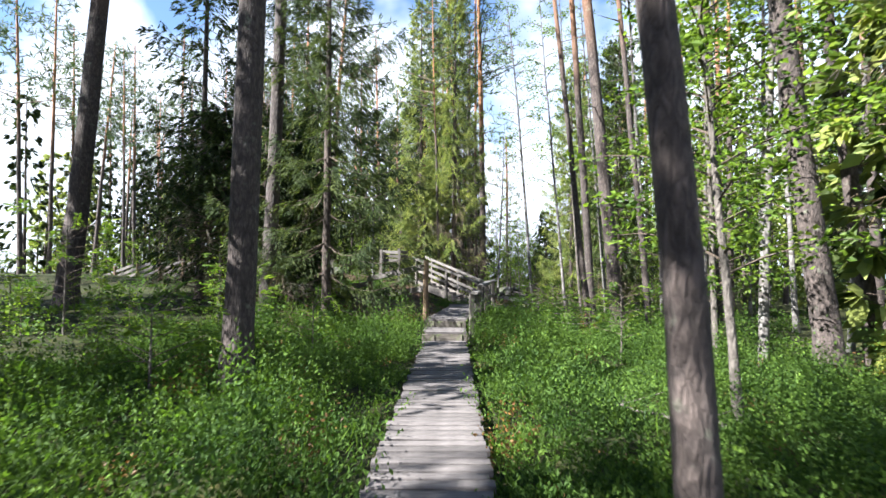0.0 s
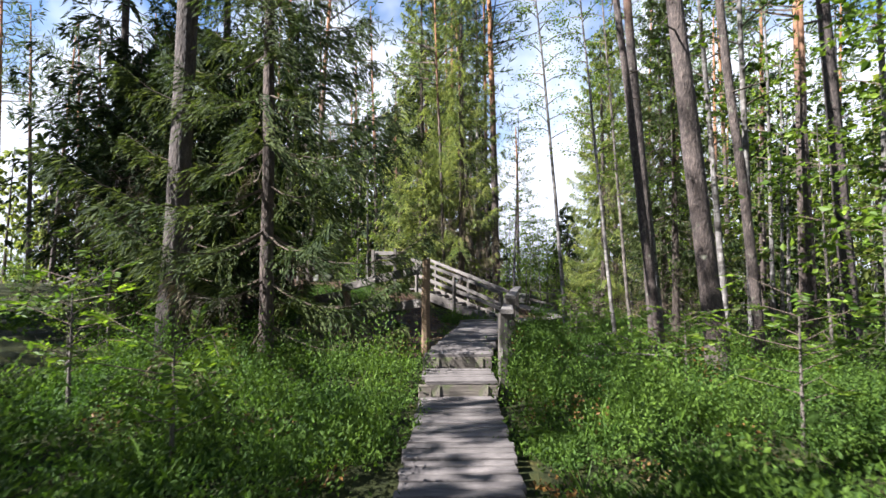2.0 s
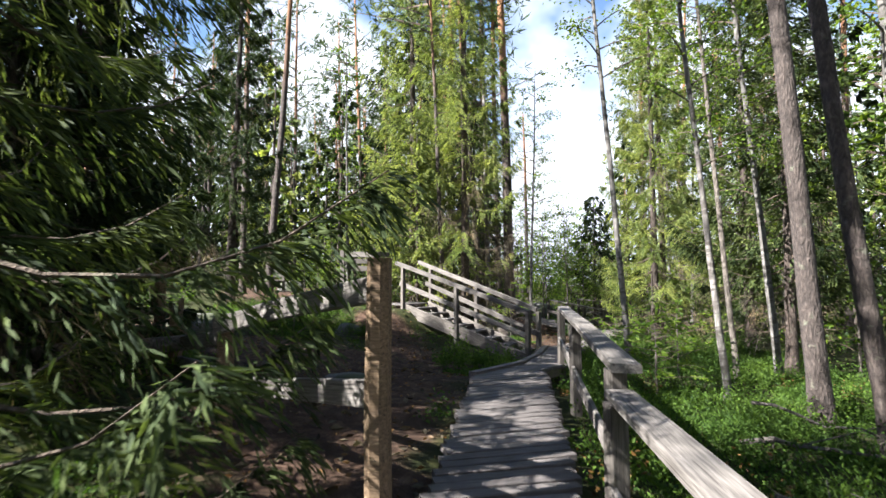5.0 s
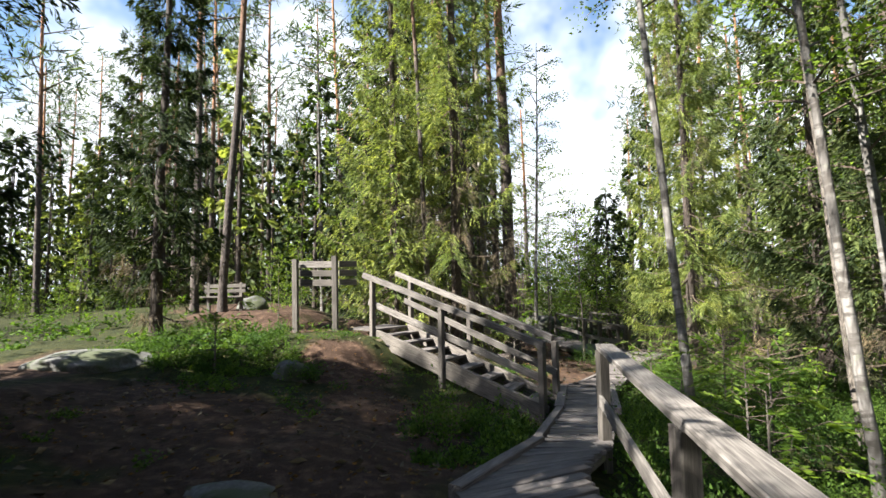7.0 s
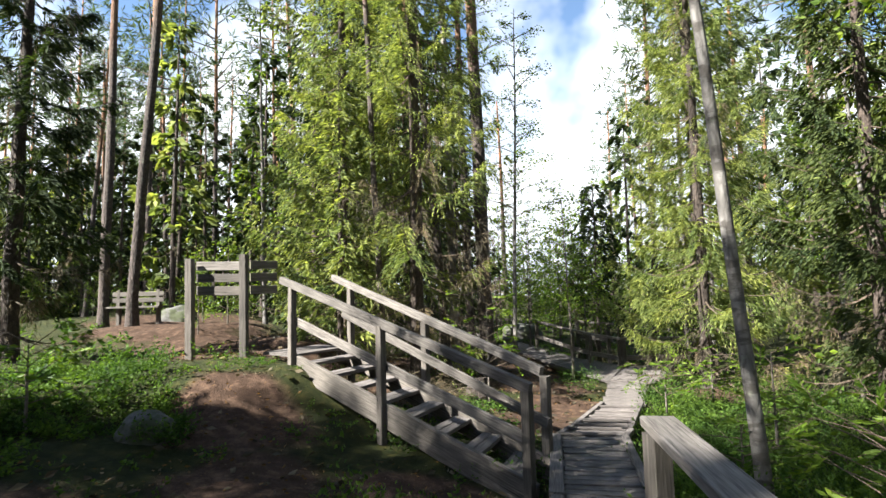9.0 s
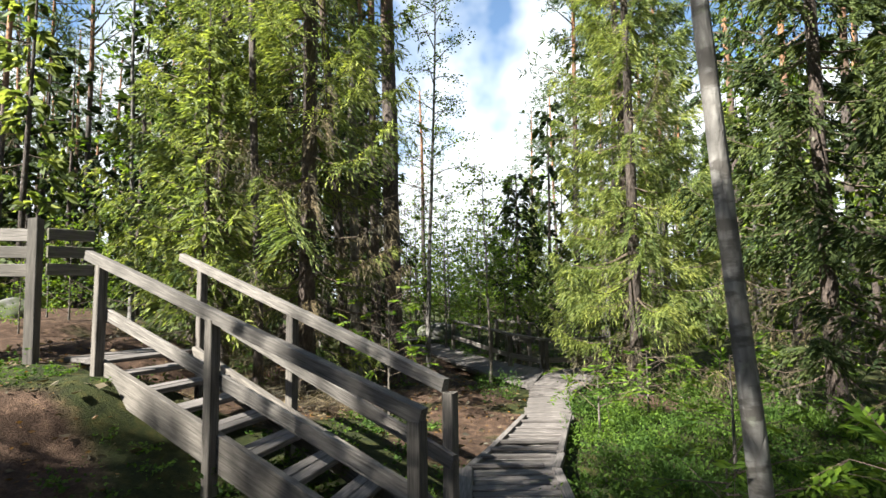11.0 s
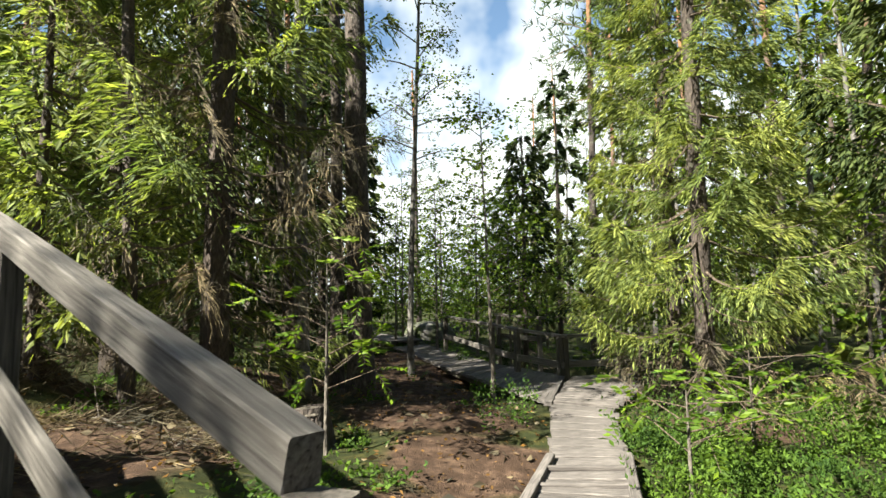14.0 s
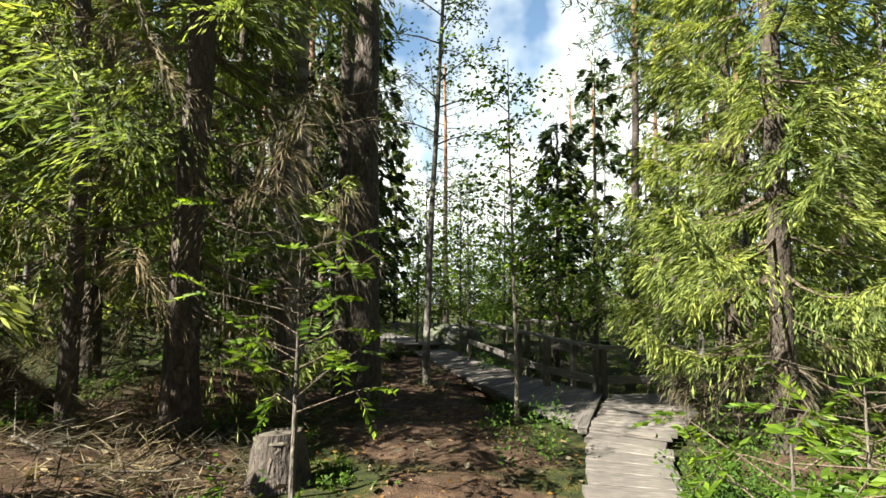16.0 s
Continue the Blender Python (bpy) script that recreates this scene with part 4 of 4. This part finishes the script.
# ---- background forest ----
def scatter_forest():
    protos = {}
    P = rg(99)
    for k in range(3):
        protos["pine", k] = pine(300 + 4 * k, 300, 16 + k, 0.14, rg(200 + k), (0.02 * (k - 1), 0.01), crown=0.45, tufts=120, size=0.46, sides=6)
        protos["spruce", k] = spruce(300 + 4 * k, 310, 11 + k, 0.11, 1.9, rg(210 + k), base=0.4, nb=38, per=5, size=0.36, fine=2.0, dead_to=0.2, mat=SPRUCE_DARK if k else SPRUCE_LEAF)
        protos["birch", k] = broadleaf("birch_tree", 300 + 4 * k, 320, 12 + k, 0.075, rg(220 + k), (0.03 * (k - 1), 0), low=0.22, nb=28, per=36, leaf_size=0.165, reach=1.5, label="slender birch with light green leaves")
        protos["bush", k] = broadleaf("shrub", 300 + 4 * k, 330, 2.6 + k, 0.03, rg(230 + k), low=0.06, nb=20, per=34, leaf_size=0.12, reach=1.1, lmat=BIRCH_LEAF if k else ROWAN_LEAF, bmat=GREY_BARK, label="leafy shrub under the forest trees", group="shrubs")
    spots = []

    def fill(n, x0, x1, y0, y1, kinds, gap, scale=(0.8, 1.2)):
        tries = 0
        while n and tries < 4000:
            tries += 1
            x, y = P.uniform(x0, x1), P.uniform(y0, y1)
            b = math.degrees(math.atan2(x - 0.4, y - 20.0))
            kind = kinds[P.integers(len(kinds))]
            if y > 30 and -1.5 < b < 11 and kind != "bush":
                continue
            if any((x - u) ** 2 + (y - v) ** 2 < gap * gap for u, v in spots):
                continue
            if kind in ("pine", "birch") and 3 < x < 8 and 19 < y < 31:
                continue
            if -4.5 < x < 2.6 and -3 < y < 33:
                continue
            if kind != "bush" and -19 < x < -4 and 21 < y < 37 and P.random() < 0.8:
                continue
            spots.append((x, y))
            n -= 1
            s = P.uniform(*scale)
            src = protos[kind, int(P.integers(3))]
            x -= 16 if -26 < x < -11 and 12.5 < y < 22 else 0   # keeps the sunny gap over the clearing open
            c = copy_thing(src, pose(x, y, gz(x, y) - 0.05, P.normal(0, 1.2), P.normal(0, 1.2), P.uniform(0, 360)))
            c.scale = (s, s, s * P.uniform(0.9, 1.1))

    fill(85, -34, -5.5, 26, 60, ("pine", "pine", "pine", "spruce"), 1.5, (0.75, 1.05))
    fill(4, -26, -12, 13, 22, ("pine", "bush"), 2.4)
    fill(7, -24, -7, 0, 13, ("pine", "birch", "bush"), 2.2)
    fill(48, 4.6, 12, 5, 34, ("birch", "spruce", "birch", "pine", "bush"), 1.1)
    fill(60, 9, 30, 2, 50, ("birch", "spruce", "pine", "birch"), 1.5)
    fill(30, 4, 26, 33, 62, ("spruce", "pine", "birch"), 1.8)
    fill(22, -9, -1.5, 31, 55, ("spruce", "pine", "birch"), 1.5)
    fill(46, -5, 26, 36, 62, ("bush",), 1.2, (0.9, 1.6))
    fill(20, -12, 45, 62, 110, ("bush", "birch", "bush"), 2.0, (1.2, 2.4))
    fill(70, -48, -4, 44, 80, ("spruce", "bush", "spruce"), 1.5, (0.7, 1.1))
    fill(26, -40, -6, 36, 60, ("bush",), 1.2, (0.7, 1.3))
    fill(26, -30, -8, 38, 56, ("spruce",), 1.4, (0.5, 0.85))
    fill(46, -34, -8, 36, 50, ("spruce",), 1.3, (0.55, 0.9))
    fill(44, -2, 22, 50, 66, ("bush",), 1.5, (1.6, 2.4))
    fill(30, 12, 40, 44, 66, ("bush", "spruce"), 1.6, (1.2, 2.0))
    # unseen trees behind the start, added in two fills to cast shade forward
    fill(24, -20, -2.6, -16, 0.3, ("pine", "spruce", "birch"), 1.8)
    fill(14, -14, 16, -26, -4, ("pine", "birch", "spruce"), 2.5)
    fill(30, -9, -3.2, 2, 12, ("bush",), 1.3, (0.25, 0.45))
    fill(22, -26, -6, 27, 40, ("bush",), 1.2, (0.3, 0.7))
    for ob in protos.values():
        for o in (*ob.children_recursive, ob):
            bpy.data.objects.remove(o)


scatter_forest()


# ---- undergrowth ----
def on_boards(x, y):
    cx = np.interp(y, [-3, 11.8, 17, 18.5, 20.2, 22.4, 25.1, 27.2, 29.5], [0.9, -0.6, -0.55, -0.1, 0.3, 0.6, 1.6, 2.2, 3.2])
    return np.abs(x - cx) < np.where(y < 17.6, 0.52, 0.45)


def undergrowth(name, n, box, hgt, per, size, width, mat, label, seed, keep=0.35, spreadr=0.16, upward=0.4, extra=None):
    g = rg(seed)
    x, y = g.uniform(box[0], box[1], n), g.uniform(box[2], box[3], n)
    ok = ~on_boards(x, y) & (bare_at(x, y) < keep * (0.4 + 1.2 * g.random(n)))
    if extra is not None:
        ok &= extra(x, y, g)
    x, y = x[ok], y[ok]
    mound = np.array([noise.noise((a * 1.2, b * 1.2, seed)) for a, b in zip(x, y)])
    on = mound > -0.42
    x, y, mound = x[on], y[on], mound[on]
    hh = hgt * (0.5 + 0.6 * g.random(len(x))) * np.clip(0.6 + 3.0 * mound, 0.25, 1.9)
    z = ground_z(x, y)
    ns = max(4, per // 8)
    stem = np.repeat(np.arange(len(x)), ns)
    sa, sr, sh = g.uniform(0, 6.283, len(stem)), np.sqrt(g.random(len(stem))), g.uniform(0.55, 1.1, len(stem))
    m = per // ns
    k, si = np.repeat(stem, m), np.repeat(np.arange(len(stem)), m)
    t = np.tile((np.arange(m) + 0.8) / (m + 0.3), len(stem)) ** 0.75
    out = spreadr * sr[si] * (0.35 + 0.75 * t ** 1.6)
    c = np.stack([x[k] + np.cos(sa[si]) * out, y[k] + np.sin(sa[si]) * out, z[k] + hh[k] * sh[si] * t * (1 - 0.3 * sr[si] ** 2)], 1) + g.normal(0, 0.012, (len(k), 3))
    a = np.tile(np.arange(m) * 2.2, len(stem)) + sa[si] + g.normal(0, 0.5, len(k))
    d = np.stack([np.cos(a) + 0.5 * np.cos(sa[si]), np.sin(a) + 0.5 * np.sin(sa[si]), np.full(len(k), upward)], 1) + g.normal(0, 0.3, (len(k), 3))
    v, q = leaves(c, d, size * g.uniform(0.6, 1.3, len(k)), width, g, 0.2)
    tagged(part(name, np_mesh(name, v, q), mat), label, "undergrowth", kind="stuff")


undergrowth("bilberry_shrubs", 2300, (-5.5, 5.5, 1.0, 12.5), 0.60, 208, 0.041, 0.5, BERRY_LEAF, "dense green bilberry shrubs covering the forest floor", 301, spreadr=0.38, upward=0.9)
undergrowth("bilberry_shrubs", 1100, (0.2, 5.5, 12.5, 26.5), 0.40, 150, 0.042, 0.5, BERRY_LEAF, "dense green bilberry shrubs on the shaded slope", 302, spreadr=0.38, upward=0.9)
undergrowth("bilberry_shrubs", 1200, (-18, 14, -2, 30), 0.50, 44, 0.095, 0.6, BERRY_LEAF, "green bilberry shrubs under the trees", 303, spreadr=0.34,
            extra=lambda x, y, g: (np.abs(x) > 5) | (y < 1.0))
undergrowth("bilberry_shrubs", 420, (-6, 0.5, 12.5, 24), 0.26, 70, 0.038, 0.6, BERRY_LEAF, "low bilberry tufts at the edge of the trodden ground", 304, keep=0.5, spreadr=0.2)
undergrowth("bilberry_shrubs", 420, (-4, 5, 24, 40), 0.30, 80, 0.044, 0.6, BERRY_LEAF, "bilberry tufts round the clearing", 305, keep=0.5, spreadr=0.22)
undergrowth("bilberry_shrubs", 1100, (-5.5, 5.5, 1.0, 26), 0.20, 44, 0.048, 0.6, BERRY_LEAF, "low bilberry sprigs filling the gaps between the shrubs", 309, spreadr=0.4)
undergrowth("withered_shrubs", 150, (-5, 5.5, 2, 20), 0.40, 90, 0.036, 0.6, BROWN_LEAF, "withered brown bilberry twigs among the green", 306, spreadr=0.25)
undergrowth("bilberry_shrubs", 240, (-1.9, 0.0, 16.6, 21.0), 0.40, 90, 0.045, 0.5, BERRY_LEAF, "fresh green bilberry patch beside the boardwalk", 307, keep=1.2, upward=0.9,
            extra=lambda x, y, g: ((x + 1.05) / 0.7) ** 2 + ((y - 19.2) / 1.2) ** 2 < 1)
undergrowth("bilberry_shrubs", 300, (-7.5, -3.4, 20.8, 23.0), 0.28, 90, 0.042, 0.5, BERRY_LEAF, "dark bilberry shrubs on the bank of the mound", 310, keep=9, upward=0.8,
            extra=lambda x, y, g: x + 0.9 * y < 15.6)
undergrowth("forest_grass", 420, (-4.5, 5, 1.5, 16), 0.40, 12, 0.18, 0.07, GRASS, "thin grass blades between the shrubs", 308, upward=1.8)

undergrowth("brushwood", 120, (-3.6, -0.9, 24.4, 27.4), 0.26, 30, 0.22, 0.035, DRY, "tangle of dry grey twigs under the spruces", 330, keep=9, spreadr=0.35, upward=0.3)


def litter(name, n, box, mat, label, seed, size, keep):
    g = rg(seed)
    x, y = g.uniform(box[0], box[1], n), g.uniform(box[2], box[3], n)
    ok = bare_at(x, y) > keep
    x, y = x[ok], y[ok]
    c = np.stack([x, y, ground_z(x, y) + 0.02 + 0.02 * g.random(len(x))], 1)
    d = g.normal(0, 1, (len(x), 3)) * (1, 1, 0.12)
    v, q = leaves(c, d, size * g.uniform(0.5, 1.4, len(x)), 0.45, g, 0.2)
    tagged(part(name, np_mesh(name, v, q), mat), label, "litter", kind="stuff")


litter("fallen_leaves", 9000, (-6, 3, 12, 34), BROWN_LEAF, "dry brown leaves and needles on the trodden ground", 320, 0.045, 0.2)
litter("dry_twigs", 3500, (-6, 3, 12, 34), DRY, "small dry twigs scattered on the ground", 321, 0.10, 0.2)


# ---- rocks, stump ----
def boulder(x, y, sx, sy, sz, seed, label, sink=0.35, mat=None):
    bm = bmesh.new()
    bmesh.ops.create_icosphere(bm, subdivisions=4, radius=1)
    for v in bm.verts:
        k = 1 + 0.22 * noise.noise(v.co * 1.3 + Vector((seed, 0, 0))) + 0.07 * noise.noise(v.co * 4 + Vector((0, seed, 0)))
        v.co = Vector((v.co.x * sx, v.co.y * sy, v.co.z * sz)) * k
    me = bpy.data.meshes.new("boulder")
    bm.to_mesh(me)
    bm.free()
    for p in me.polygons:
        p.use_smooth = True
    ob = part("boulder", me, mat or ROCK, None, "", Matrix.Translation((x, y, gz(x, y) + sz * (1 - 2 * sink) * 0.5)))
    tagged(ob, label, "rock", "boulders")


boulder(-9.1, 30.2, 0.55, 0.5, 0.42, 3, "rounded grey boulder on the trodden ground")
boulder(-7.0, 20.9, 0.9, 0.6, 0.2, 5, "low bare rock slab beside the path", 0.5)
boulder(-3.9, 21.1, 0.30, 0.26, 0.22, 9, "mossy stone on the bank below the stairs", 0.45)
boulder(-2.6, 17.0, 0.32, 0.22, 0.06, 14, "flat stone in the trodden ground", 0.5)
boulder(0.9, 38.5, 0.9, 0.6, 0.5, 17, "pale boulder at the end of the far boardwalk")


def stump(x, y):
    s = thing("tree_stump", x, y, gz(x, y), "old mossy tree stump at the edge of the clearing", "stump")
    v, q = tube([(0, 0, -0.15), (0, 0, 0.05), (0.01, 0, 0.25), (0.0, 0.01, 0.38)], [0.30, 0.22, 0.19, 0.18], 14, 0.08)
    part("bark", np_mesh("bark", v, q, smooth=True), PINE_BARK, s)
    v, q = tube([(0, 0, 0.33), (0, 0, 0.35), (0, 0, 0.352)], [0.175, 0.172, 0.002], 14, 0.03)
    part("cut_top", np_mesh("cut_top", v, q), DARKW, s, "dark rotten cut face")


stump(-0.75, 25.75)


def dead_sapling(x, y, h):
    s = thing("dead_sapling", x, y, gz(x, y), "thin forked dry sapling beside the boardwalk", "sapling")
    v, q = joined(tube([(0, 0, -0.1), (0.02, 0, h * 0.5), (0.0, 0, h * 0.78)], [0.022, 0.018, 0.014], 6), tube([(0, 0, h * 0.76), (-0.12, 0, h)], [0.012, 0.006], 5), tube([(0, 0, h * 0.76), (0.13, 0.03, h * 0.98)], [0.012, 0.005], 5))
    part("stem", np_mesh("stem", v, q), GREY_BARK, s)


dead_sapling(0.16, 31.3, 1.5)


def fallen_branch(p0, p1, r, seed):
    g = rg(seed)
    f = thing("fallen_branch", *p0, "grey fallen branch lying in the shrubs", "branch", "fallen branches")
    a, b = np.array(p0, float), np.array(p1, float)
    u = np.linspace(0, 1, 7)[:, None]
    pts = (b - a) * u + g.normal(0, 0.03, (7, 3))
    bits = [tube(pts, r * (1 - 0.7 * u[:, 0]), 6, 0.05, g)]
    for k in range(5):
        i = g.integers(1, 6)
        bits.append(tube([pts[i], pts[i] + g.normal(0, 0.2, 3) + (0, 0, 0.12)], [r * 0.4, r * 0.1], 4, 0, g))
    v, q = joined(*bits)
    part("wood", np_mesh("wood", v, q), GREY_BARK, f)


fallen_branch((1.2, 14.2, 0.2), (2.6, 13.0, 0.45), 0.025, 401)
fallen_branch((1.5, 15.6, 0.25), (2.9, 15.2, 0.15), 0.025, 402)
fallen_branch((2.0, 16.5, 0.35), (3.0, 15.6, 0.2), 0.02, 403)
fallen_branch((2.3, 5.2, 0.35), (1.6, 6.2, 0.25), 0.02, 404)
fallen_branch((-1.9, 25.0, 0.2), (-1.0, 25.8, 0.1), 0.012, 405)
fallen_branch((-2.6, 25.6, 0.35), (-1.5, 25.2, 0.1), 0.012, 406)
